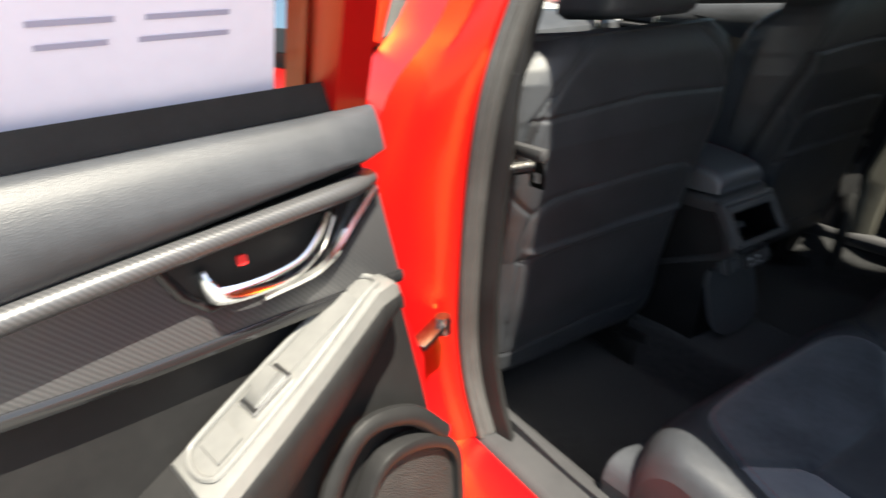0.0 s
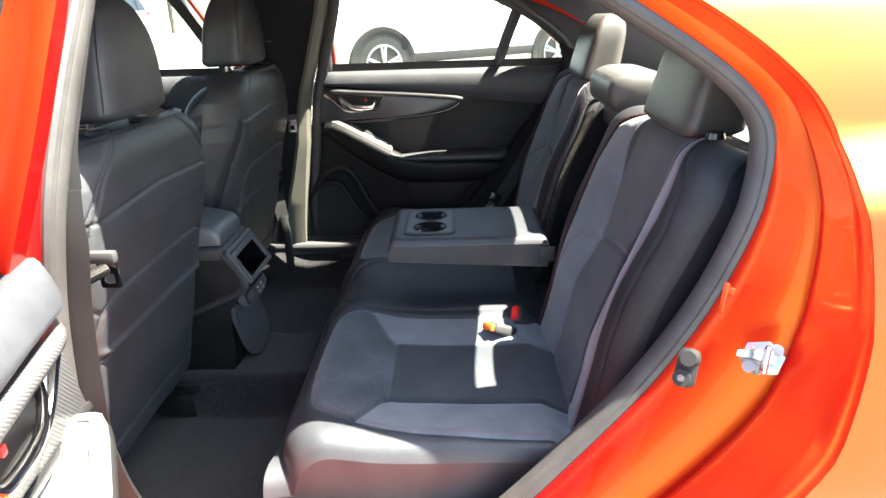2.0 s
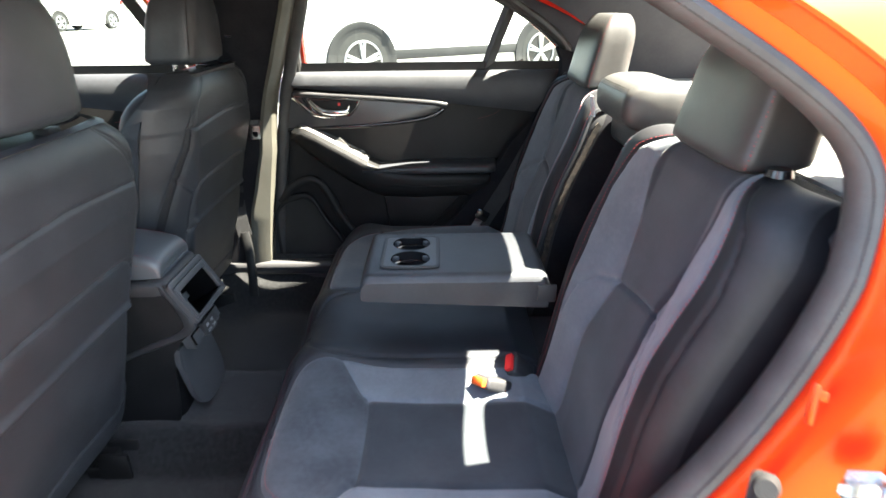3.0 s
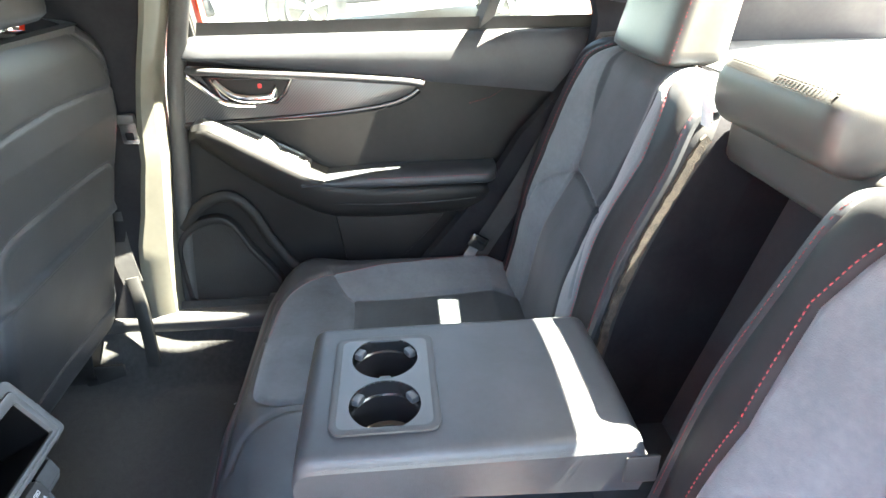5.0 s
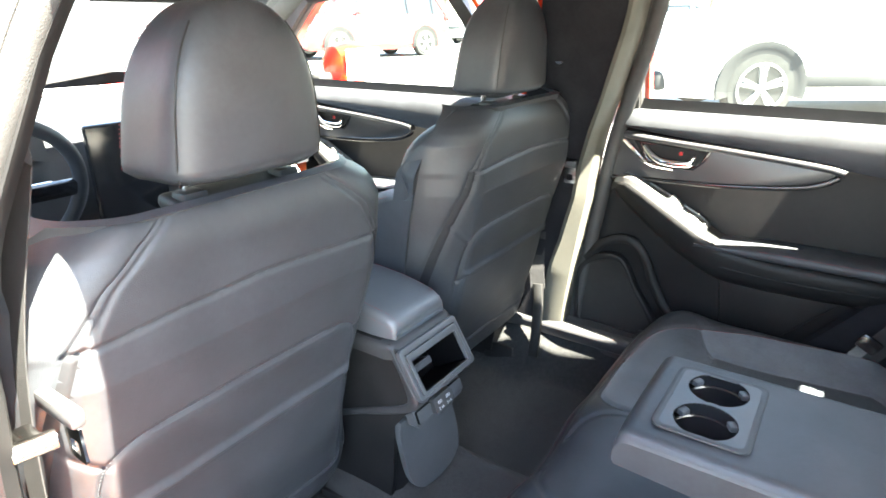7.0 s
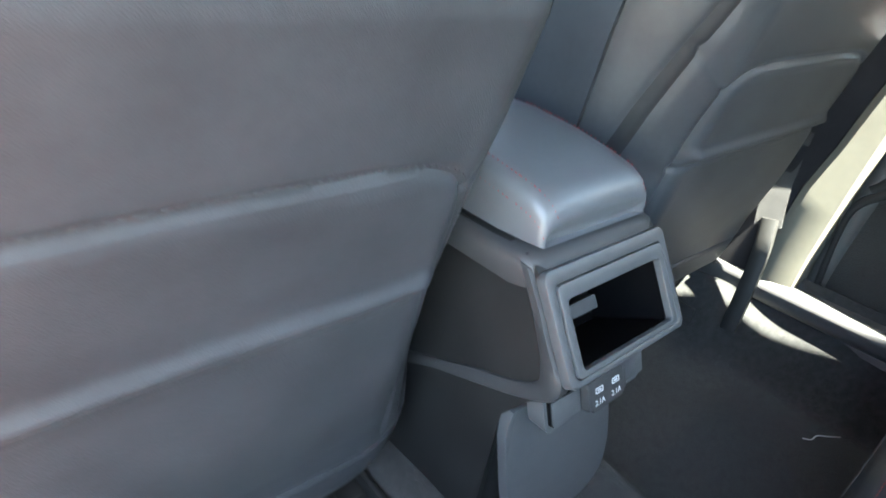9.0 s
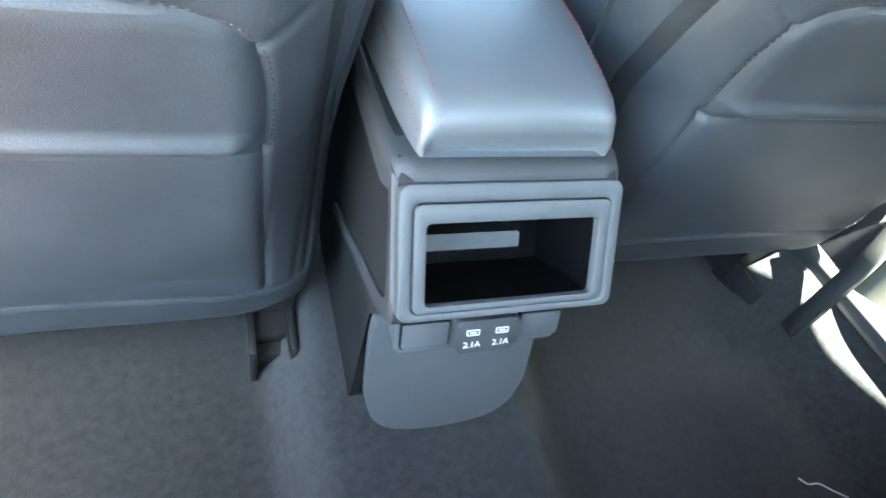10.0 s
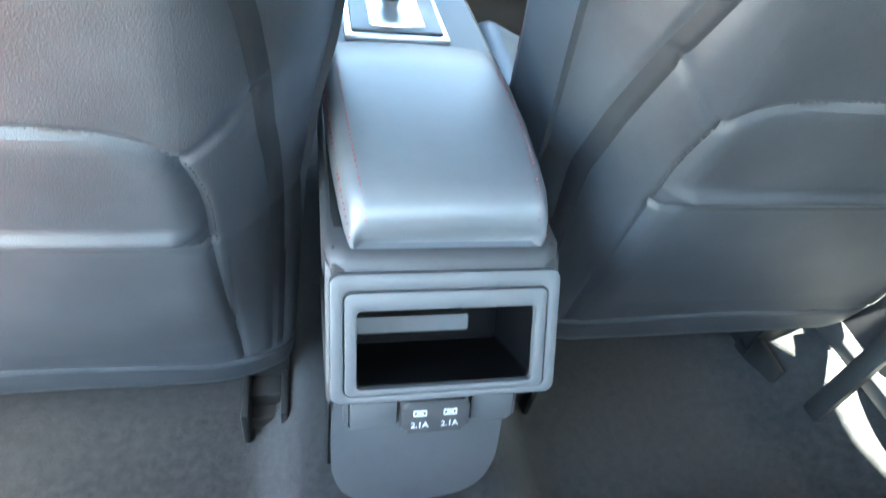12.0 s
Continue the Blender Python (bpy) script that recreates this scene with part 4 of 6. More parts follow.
        part("post_sleeve", box(hx + s * 0.075, hy - 0.012, 0.966 + dz, 0.035, 0.03, 0.022, 0.005), PLASTIC, seat)
        sl = smooth_path([headrest_spot(form, t, radians(90 + s * 52), 0.0012) for t in (0.05, 0.2, 0.4, 0.6, 0.75, 0.88)], 8)
        tagged(part("restraint_stitching", dashes(sl), THREAD_RED, hr, "red stitching"), kind="stuff")
    # Added black box stands in for shade in the gap below the restraint.
    part("saddle", box(hx, hy - 0.012, 0.958 + dz, 0.20, 0.075, 0.020, 0.008, 3, turn=(8, 0, 0)), BLACK_RUBBER, seat, "dark recess under the head restraint")
    # rails and brackets at the floor
    for s in (-1, 1):
        x = cx + s * 0.225
        part("rail", joined(box(x, 0.41 + dy, FLOOR + 0.030, 0.045, 0.52, 0.045, 0.006)), BLACK_RUBBER, seat, "black steel seat rail")
        yf = 0.150 + dy
        part("rail_foot", joined(box(x, yf + 0.02, FLOOR + 0.016, 0.056, 0.08, 0.028, 0.006), box(x - 0.024, yf - 0.004, FLOOR + 0.034, 0.010, 0.07, 0.066, 0.004), box(x + 0.024, yf - 0.004, FLOOR + 0.034, 0.010, 0.07, 0.066, 0.004)), BLACK_RUBBER, seat, "black plastic rail cover")
        part("recliner_arm", sweep(smooth_path([(x, 0.13 + dy, 0.44 + dz), (x, 0.17 + dy, 0.36 + dz), (x, 0.19 + dy, 0.28), (x, 0.20 + dy, FLOOR + 0.04)], 4), [(-0.016, -0.03), (0.016, -0.03), (0.016, 0.03), (-0.016, 0.03)], up=(1, 0, 0)), BLACK_RUBBER, seat, "dark recliner bracket")
        part("side_cover", loft([[(x + q * 0.016 * k, 0.15 + dy + yy, z) for q, yy in ((-1, 0.02), (-0.5, 0.0), (0.5, 0.0), (1, 0.02), (1, 0.20), (-1, 0.20))] for z, k in ((0.315 + dz, 0.7), (0.33 + dz, 1.0), (0.385 + dz, 1.0), (0.40 + dz, 0.8))]), BLACK_RUBBER, seat, "black plastic seat side cover")
    return seat


front_seat(-0.390, 0.0, 0.0, 0.050, 0.018, "black leather driver's seat seen from behind, with map pocket")
front_seat(0.398, 0.010, 0.031, 0.008, 0.0, "black leather passenger seat seen from behind, with map pocket")


# ---- rear bench ----
bench = thing("rear_bench", (0, -0.5, FLOOR), "black leather and grey suede rear bench with its armrest folded down", "car seat")


def bench_top(x, y):
    ax = abs(x)
    z = 0.452 + 0.012 * math.exp(-(((ax - 0.14) / 0.07) ** 2)) + 0.028 * max(0, (ax - 0.50) / 0.14) ** 2 * (1 if ax < 0.64 else 1)
    z -= 0.014 * math.exp(-(((ax - 0.38) / 0.12) ** 2)) * math.exp(-(((y + 0.58) / 0.14) ** 2))
    z += 0.012 * math.exp(-(((y + 0.34) / 0.07) ** 2))
    front = -0.236 - 0.05 * max(0.0, (ax - 0.50) / 0.16) ** 2 - 0.012 * math.exp(-((ax / 0.09) ** 2))
    z -= roll_off(front - y, 0.075) + roll_off(0.665 - ax, 0.06) * 0.9
    if y < -0.74:
        z -= 0.5 * (-0.74 - y)
    return z + 0.002 * noise.noise(Vector((x * 11, y * 11, 3)))


def curve(pts, s=1):
    """A smooth line through (x, y) pairs, mirrored for s = -1."""
    return [(s * p.x, p.y) for p in smooth_path([(x, y, 0) for x, y in pts], 5)]


FRONT_SEAM = [(0.168, -0.372), (0.215, -0.398), (0.262, -0.422), (0.278, -0.436), (0.30, -0.441), (0.39, -0.443), (0.48, -0.442), (0.505, -0.436), (0.52, -0.424), (0.56, -0.404), (0.604, -0.385)]
OUTER_SEAM = [(0.645, -0.79), (0.640, -0.65), (0.622, -0.50), (0.590, -0.39), (0.548, -0.318), (0.49, -0.287), (0.38, -0.276)]
INNER_SEAM = [(0.186, -0.79), (0.186, -0.60), (0.180, -0.46), (0.166, -0.38), (0.162, -0.325), (0.20, -0.287), (0.28, -0.277), (0.38, -0.276)]
RIB_SEAM = [(0.15, -0.79), (0.15, -0.42), (0.138, -0.34), (0.10, -0.295), (0.05, -0.278)]
BAND_IN = [(0.290, -0.79), (0.286, -0.62), (0.281, -0.438)]
BAND_OUT = [(0.520, -0.79), (0.512, -0.62), (0.503, -0.438)]
b_seams = []
for s in (-1, 1):
    b_seams += [curve(q, s) for q in (FRONT_SEAM, OUTER_SEAM, INNER_SEAM, RIB_SEAM)] + [[(s * x, y) for x, y in q] for q in (BAND_IN, BAND_OUT)]
b_seams.append([(-0.52, -0.270), (-0.3, -0.262), (0, -0.262), (0.3, -0.262), (0.52, -0.270)])
SUEDE_AREA = [(0.186, -0.80)] + curve(INNER_SEAM) + curve(OUTER_SEAM)[::-1] + [(0.645, -0.80)]
BACK_AREA = [(0.15, -0.80), (0.15, -0.372)] + curve(FRONT_SEAM) + [(0.68, -0.385), (0.68, -0.80)]


def bench_region(x, y):
    s, ax = ("a" if x < 0 else "b"), abs(x)
    if not inside(ax, y, SUEDE_AREA):
        return "leather"
    if not inside(ax, y, BACK_AREA):
        return "swirl" + s
    lo = float(np.interp(y, [-0.79, -0.62, -0.438], [0.290, 0.286, 0.281]))
    hi = float(np.interp(y, [-0.79, -0.62, -0.438], [0.520, 0.512, 0.503]))
    return ("insert" if lo < ax < hi else ("bandi" if ax < lo else "bando")) + s


us = [-0.667 + 1.334 * i / 280 for i in range(281)]
vs = [-0.80 + 0.567 * (1 - (1 - j / 130) ** 1.2) for j in range(131)]
bp = pad(us, vs, lambda u, v, h: (u, v, h), bench_top, bench_region, -0.182, b_seams, 0.0045, 0.005)
rim = bp.pop("rim")
labels = {"insert": ("seat_insert", SUEDE_DARK, "charcoal suede seat insert"), "swirl": ("seat_front", SUEDE, "brushed grey suede seat front"), "bandi": ("seat_band", SUEDE_LIGHT, "pale grey suede band"), "bando": ("seat_band", SUEDE_LIGHT, "pale grey suede band")}
part("cushion_base", rim, LEATHER, bench)
for key, bm in bp.items():
    if key == "leather":
        cush_ob = part("cushion", bm, LEATHER, bench, "black leather cushion", sharp=60)
    else:
        nm, mt, lb = labels[key[:-1]]
        part(nm, bm, mt, bench, lb, sharp=60)
for s in (-1, 1):
    for line, thread in ((offset_line(curve(OUTER_SEAM, s), s * 0.007), THREAD_RED), (offset_line(curve(RIB_SEAM, s), 0.005), THREAD_GREY)):
        tagged(part("stitching", stitches(line, lambda u, v, h: (u, v, h), bench_top), thread, cush_ob, "fine stitching"), kind="stuff")
tagged(part("stitching", stitches(offset_line(b_seams[-1], 0.006), lambda u, v, h: (u, v, h), bench_top), THREAD_RED, cush_ob, "red stitching"), kind="stuff")


def back_place(cx):
    return lambda u, v, h: (cx + u, -0.887 - 0.30 * (v - 0.723) + h * 0.958, v + h * 0.287)


def rear_back(s):
    """One side of the rear backrest; u runs towards the door."""
    cx = s * 0.402
    put = back_place(0)
    W = 0.270

    def place(u, v, h):
        return put(cx + s * u, v, h)

    def half(v):
        return W - 0.05 * max(0, (v - 0.88) / 0.09) ** 2

    inner = [(-0.10, 0.44), (-0.098, 0.60), (-0.080, 0.715), (-0.100, 0.80), (-0.125, 0.90), (-0.13, 0.96)]
    outer = [(0.10, 0.44), (0.098, 0.60), (0.078, 0.735), (0.10, 0.80), (0.125, 0.88), (0.135, 0.96)]
    vee = [(-0.080, 0.715), (0.0, 0.728), (0.078, 0.735)]
    bol_i = [(-0.205, 0.42), (-0.20, 0.60), (-0.19, 0.72), (-0.205, 0.84), (-0.185, 0.92), (-0.15, 0.955)]
    bol_o = [(0.195, 0.42), (0.19, 0.60), (0.182, 0.72), (0.195, 0.84), (0.185, 0.92), (0.16, 0.955)]
    bol_e = [(0.238, 0.42), (0.236, 0.60), (0.232, 0.72), (0.237, 0.84), (0.222, 0.91), (0.19, 0.950)]
    wing_i = [(-0.080, 0.715), (-0.13, 0.70), (-0.165, 0.66), (-0.185, 0.60)]
    wing_o = [(0.078, 0.735), (0.13, 0.70), (0.165, 0.66), (0.182, 0.60)]

    def height(u, v):
        b = max(0.0, (abs(u) - 0.10) / 0.11)
        h = 0.042 * math.sin(min(1.0, b) * math.pi / 2) * (0.45 + 0.55 * math.exp(-(((v - 0.70) / 0.17) ** 2)))
        h += 0.016 * math.exp(-(((v - 0.60) / 0.10) ** 2)) * (1 - min(1, b))
        h -= roll_off(half(v) - abs(u), 0.045) + roll_off(0.968 - v, 0.05) * 1.1
        return h + 0.0015 * noise.noise(Vector((u * 12 + s, v * 12, 7)))

    def edge_u(line, v):
        return float(np.interp(v, [p[1] for p in line], [p[0] for p in line]))

    def region(u, v):
        if edge_u(inner, v) < u < edge_u(outer, v):
            return "top" if v > 0.728 else "insert"
        if edge_u(bol_i, v) < u < edge_u(bol_o, v):
            if v < 0.66:
                return "lower_band" + ("i" if u < 0 else "o")
            return "band" + ("i" if u < 0 else "o")
        return "bolster"

    us = [math.copysign(1 - (1 - abs(q)) ** 1.3, q) for q in np.linspace(-1, 1, 131)]
    vs = [0.40 + 0.568 * (1 - (1 - j / 150) ** 1.2) for j in range(151)]
    K = 0.270
    cover = pad([u * K for u in us], vs, lambda u, v, h: place(u * half(v) / K, v, h), lambda u, v: height(u * half(v) / K, v), region, 0.10,
                [inner, outer, vee, bol_i, bol_o, bol_e, wing_i, wing_o], 0.005, 0.0042)
    names = {"top": ("upper_insert", SUEDE_DARK, "charcoal suede insert"), "insert": ("lower_insert", SUEDE_DARK, "charcoal suede insert"), "bandi": ("side_band", SUEDE_LIGHT, "pale grey suede band"), "bando": ("side_band", SUEDE_LIGHT, "pale grey suede band"),
             "lower_bandi": ("lumbar_band", SUEDE_LIGHT, ""), "lower_bando": ("lumbar_band", SUEDE_LIGHT, ""), "bolster": ("back_bolster", LEATHER_SHADE_WELT, "black leather bolster with red stitching"), "rim": ("back_side", BLACK_LINER, "black lining at the back's side")}
    for key, bm in cover.items():
        nm, mt, lb = names[key]
        ob = part(nm, bm, mt, bench, lb, sharp=60)
        if key == "bolster":
            for l, d in ((bol_i, 0.006), (bol_o, -0.007)):
                tagged(part("stitching", stitches(offset_line(l, d), lambda u, v, h: place(u * half(v) / K, v, h), lambda u, v: height(u * half(v) / K, v), 0.0065, 0.004, 0.0008), THREAD_RED, ob, "red stitching"), kind="stuff")
    form = (s * 0.410, -0.998, 0.955, 0.120, 0.056, 0.175, 0.20, 0.93, 0.42, 0.034, 0.030)
    hr = part("head_restraint", headrest_bm(form), LEATHER_LIT, bench, "padded black head restraint with red stitching", sharp=60)
    for q in (-1, 1):
        part("post", rod((s * 0.40 + q * 0.08, -1.01, 0.90), (s * 0.40 + q * 0.08, -1.01, 0.98), 0.006), CHROME, bench)
    for q in (-1, 1):
        sl = smooth_path([headrest_spot(form, t, radians(90 + q * 56), 0.0012) for t in (0.04, 0.2, 0.4, 0.6, 0.75, 0.88, 0.96)], 8)
        tagged(part("restraint_stitching", dashes(sl, 0.006, 0.004, 0.0008), THREAD_RED, hr, "red stitching"), kind="stuff")
    band = [(-0.262, 0.46), (-0.262, 0.60), (-0.262, 0.72), (-0.262, 0.84), (-0.254, 0.915), (-0.248, 0.935)]
    edge_line = smooth_path([place(u, v, height(u, v) + (0.004 if v < 0.93 else -0.012)) for u, v in band], 6)
    strip_ob = part("edge_band", sweep(edge_line, [(-0.010, -0.004), (0.010, -0.004), (0.010, 0.002), (0.006, 0.004), (-0.006, 0.004), (-0.010, 0.002)], up=(0, 1, 0.3)), LEATHER, bench, "grey leather edge band with red stitching")
    tagged(part("stitching", dashes([Vector(p) + Vector((0, 0.005, 0.0015)) for p in edge_line], 0.0055, 0.0035, 0.0006), THREAD_RED, strip_ob, "red stitching"), kind="stuff")
    if s > 0:
        rough = random.Random(4)
        fray = [Vector(place(-0.2725, v, height(-0.262, v) - 0.012 + rough.uniform(-0.0015, 0.0015))) for v in np.linspace(0.50, 0.90, 60)]
        part("frayed_edge", sweep(fray, [(-0.003, -0.006), (0.003, -0.006), (0.003, 0.006), (-0.003, 0.006)], up=(0, 1, 0.3)), FRAY, bench, "frayed backing at the backrest edge")
    part("release_knob", joined(rod((s * 0.556, -0.985, 0.925), (s * 0.556, -0.985, 0.966), 0.007), rod((s * 0.556, -0.985, 0.962), (s * 0.556, -0.985, 0.971), 0.016, 20, 0.014)), PLASTIC_GLOSS, bench, "black backrest release knob")
    # outboard filler beside the wheel arch
    fill = pad(spaced(0, 0.12, 14), [0.40 + 0.55 * j / 30 for j in range(31)], lambda u, v, h: (s * (0.655 + u * 0.42), -0.965 - 0.30 * (v - 0.723) + h - 0.25 * u, v + 0.2 * h),
               lambda u, v: 0.028 - 0.09 * (u / 0.12) ** 2 - roll_off(0.955 - v, 0.04), lambda u, v: "f", 0.10, [[(0.025, 0.40), (0.022, 0.7), (0.022, 0.94)]], 0.006, 0.005)
    part("side_filler", joined(fill["f"], fill["rim"]), LEATHER_SHADE_WELT, bench, "black leather side filler")


rear_back(-1)
rear_back(1)

# Centre: recess wall, bridge with its small head restraint.
part("recess_wall", box(0, -1.045, 0.62, 0.30, 0.02, 0.70, 0.004, turn=(16.7, 0, 0)), DARK_LINER, bench, "dark cloth behind the folded armrest")
part("centre_bridge", box(0, -1.055, 0.90, 0.28, 0.16, 0.075, 0.02, 4, turn=(0, 0, 0)), LEATHER_LIT, bench)
rings = []
for k in range(33):
    x = -0.122 + 0.236 * k / 32
    e = math.sqrt(max(0.0, 1 - max(0.0, (abs(x + 0.004) - 0.098) / 0.0205) ** 2))
    rings.append([(x, -1.000 + (0.060 * e + 0.012) * math.copysign(abs(math.cos(a)) ** 0.7, math.cos(a)), 0.970 + (0.038 * e + 0.009) * math.copysign(abs(math.sin(a)) ** 0.7, math.sin(a)))
                  for a in [2 * math.pi * i / 28 for i in range(28)]])
chr_ob = part("centre_restraint", loft(rings), LEATHER_LIT, bench, "low centre head restraint in black leather", sharp=60)
tagged(part("restraint_stitching", joined(*[dashes([Vector((x, -1.0 + 0.073 * math.cos(radians(a)) ** 0.7, 0.970 + 0.048 * math.sin(radians(a)) ** 0.7)) for x in np.linspace(-0.097, 0.089, 30)], 0.006, 0.004, 0.0009) for a in (26, 38)]), BLACK_RUBBER, chr_ob, "dark dotted stitching"), kind="stuff")
for s in (-1, 1):
    part("recess_side", box(s * 0.1385, -0.99, 0.64, 0.006, 0.15, 0.56, 0.002, turn=(16.7, 0, 0)), BLACK_LINER, bench, "black lining at the side of the recess")
part("pull_tab", box(0.092, -0.921, 0.945, 0.024, 0.004, 0.044, 0.001, turn=(-8, 0, 0)), VELCRO, bench, "pale fabric pull tab")

# Armrest with cup holders.


def arm_top(x, y):
    ax = abs(x)
    return 0.647 - 0.004 * (ax / 0.12) ** 2 - roll_off(0.128 - ax, 0.016) - roll_off(0.195 - abs(y), 0.022)


tray_o = rounded(-0.095, 0.030, 0.088, 0.158, 0.016, 6)


cups = [(-0.048, 0.094), (0.041, 0.094)]
us = [-0.128 + 0.256 * i / 64 for i in range(65)]
vs = [-0.195 + 0.39 * j / 96 for j in range(97)]
ap = pad(us, vs, lambda u, v, h: (u - 0.006, v - 0.61, h), arm_top, lambda u, v: "hole" if any(math.hypot(u - a, v - b) < 0.0455 for a, b in cups) else "pad", -0.578)
ap.pop("hole").free()
arm_rim = ap.pop("rim")
bmesh.ops.bevel(arm_rim, geom=[e for e in arm_rim.edges if all(abs(v.co.z - 0.578) < 1e-4 for v in e.verts) and len(e.link_faces) == 2], offset=0.012, segments=3, profile=0.5, affect="EDGES")
for v in arm_rim.verts:
    if v.co.z < 0.592:
        v.co.z += 0.008 - 0.05 * (-0.415 - v.co.y)
arm_ob = part("armrest", joined(ap["pad"], arm_rim), LEATHER, bench, "folded-down black leather armrest", sharp=50)
part("cup_tray", joined(ring_prism(tray_o, rounded(-0.086, 0.039, 0.079, 0.149, 0.010, 6), 0.003, lambda u, v, w: (u - 0.006, v - 0.61, 0.646 + w), 0.0012)), PLASTIC, arm_ob, "black plastic tray frame")


def plate_with_holes():
    """The tray's flat plate, cut by two round holes: a fan of quads from each hole to a rectangle round it."""
    bm = bmesh.new()
    for (cx, cy), x0, x1 in ((cups[0], -0.0865, -0.0045), (cups[1], -0.0045, 0.0795)):
        n = 64
        rows = []
        for i in range(n):
            a = 2 * math.pi * i / n
            c, s = math.cos(a), math.sin(a)
            t = min([(x1 - cx) / c if c > 1e-9 else 9, (x0 - cx) / c if c < -1e-9 else 9, (0.1495 - cy) / s if s > 1e-9 else 9, (0.0385 - cy) / s if s < -1e-9 else 9])
            r = min(0.0425, t - 0.0008)
            rows.append([(cx + r * c, cy + r * s, -0.003), (cx + r * c, cy + r * s, 0.0), (cx + t * c, cy + t * s, 0.0)])
        vs = [[bm.verts.new((u - 0.006, v - 0.61, 0.6485 + w)) for u, v, w in row] for row in rows]
        for i in range(n):
            a, b = vs[i], vs[(i + 1) % n]
            for k in range(2):
                bm.faces.new((a[k], b[k], b[k + 1], a[k + 1]))
    return bm


part("tray_plate", plate_with_holes(), PLASTIC_GREY, arm_ob, "dark grey tray plate")
for cx, cy in cups:
    rings = [[(cx - 0.006 + r * math.cos(2 * math.pi * i / 40), cy - 0.61 + r * math.sin(2 * math.pi * i / 40), z) for i in range(40)] for r, z in
             ((0.0425, 0.6475), (0.0425, 0.628), (0.0405, 0.626), (0.0395, 0.586), (0.034, 0.582))]
    cup = part("cup_holder", loft(rings, True, False), PLASTIC_GLOSS, arm_ob, "deep black cup holder")
    bm = bmesh.new()
    bmesh.ops.create_circle(bm, cap_ends=True, radius=0.0345, segments=32)
    bm.transform(Matrix.Translation((cx - 0.006, cy - 0.61, 0.5825)))
    part("cup_floor", bm, PLASTIC_GLOSS, cup)
    for a in (60, 180, 300):
        p = Vector((cx - 0.006 + 0.038 * math.cos(radians(a)), cy - 0.61 + 0.038 * math.sin(radians(a)), 0.640))
        part("grip_tab", box(*p, 0.012, 0.016, 0.010, 0.003, turn=(0, 0, a)), PLASTIC_GREY, cup)
tagged(part("stitching", joined(*[dashes([Vector((s * 0.1285 - 0.006, y, 0.6335)) for y in np.linspace(-0.79, -0.43, 40)], 0.005, 0.003, 0.0006) for s in (-1, 1)]), THREAD_GREY, arm_ob), kind="stuff")
part("armrest_hinge", joined(rod((-0.136, -0.80, 0.60), (0.128, -0.80, 0.60), 0.014), box(-0.134, -0.80, 0.60, 0.006, 0.04, 0.04, 0.003)), PLASTIC, bench)


# ---- belts and buckles ----
def buckle(x, y, z, turn, label, colour):
    ob = thing("seat_belt_buckle", (x, y, z), label, "buckle", "rear belt buckles")
    m = Matrix.Translation((x, y, z)) @ Euler([radians(a) for a in turn]).to_matrix().to_4x4()
    body = box(0, 0, 0.03, 0.05, 0.026, 0.065, 0.008, 3)
    body.transform(m)
    part("body", body, PLASTIC, ob)
    b = box(0, 0, 0.066, 0.036, 0.017, 0.012, 0.003)
    b.transform(m)
    part("button", b, colour, ob, "bright release button")
    s = box(0, 0, -0.03, 0.032, 0.012, 0.09, 0.003)
    s.transform(m)
    part("stalk", s, WEBBING, ob)
    return ob


buckle(-0.235, -0.705, 0.445, (-62, 15, 35), "black belt buckle with an orange button, lying on the bench", ORANGE)
buckle(-0.185, -0.765, 0.430, (-40, -25, -10), "black belt buckle with a red button, half sunk in the bench", REDBIT)
buckle(0.235, -0.755, 0.445, (-30, -20, 10), "black belt buckle between the bench and its backrest", REDBIT)


def belt(points, w, label, up):
    ob = thing("seat_belt", points[0], label, "seat belt", "seat belts")
    prof = [(-w, -0.0007), (w, -0.0007), (w, 0.0007), (-w, 0.0007)]
    part("webbing", sweep(smooth_path(points, 6), prof, up=up), WEBBING, ob)
    return ob


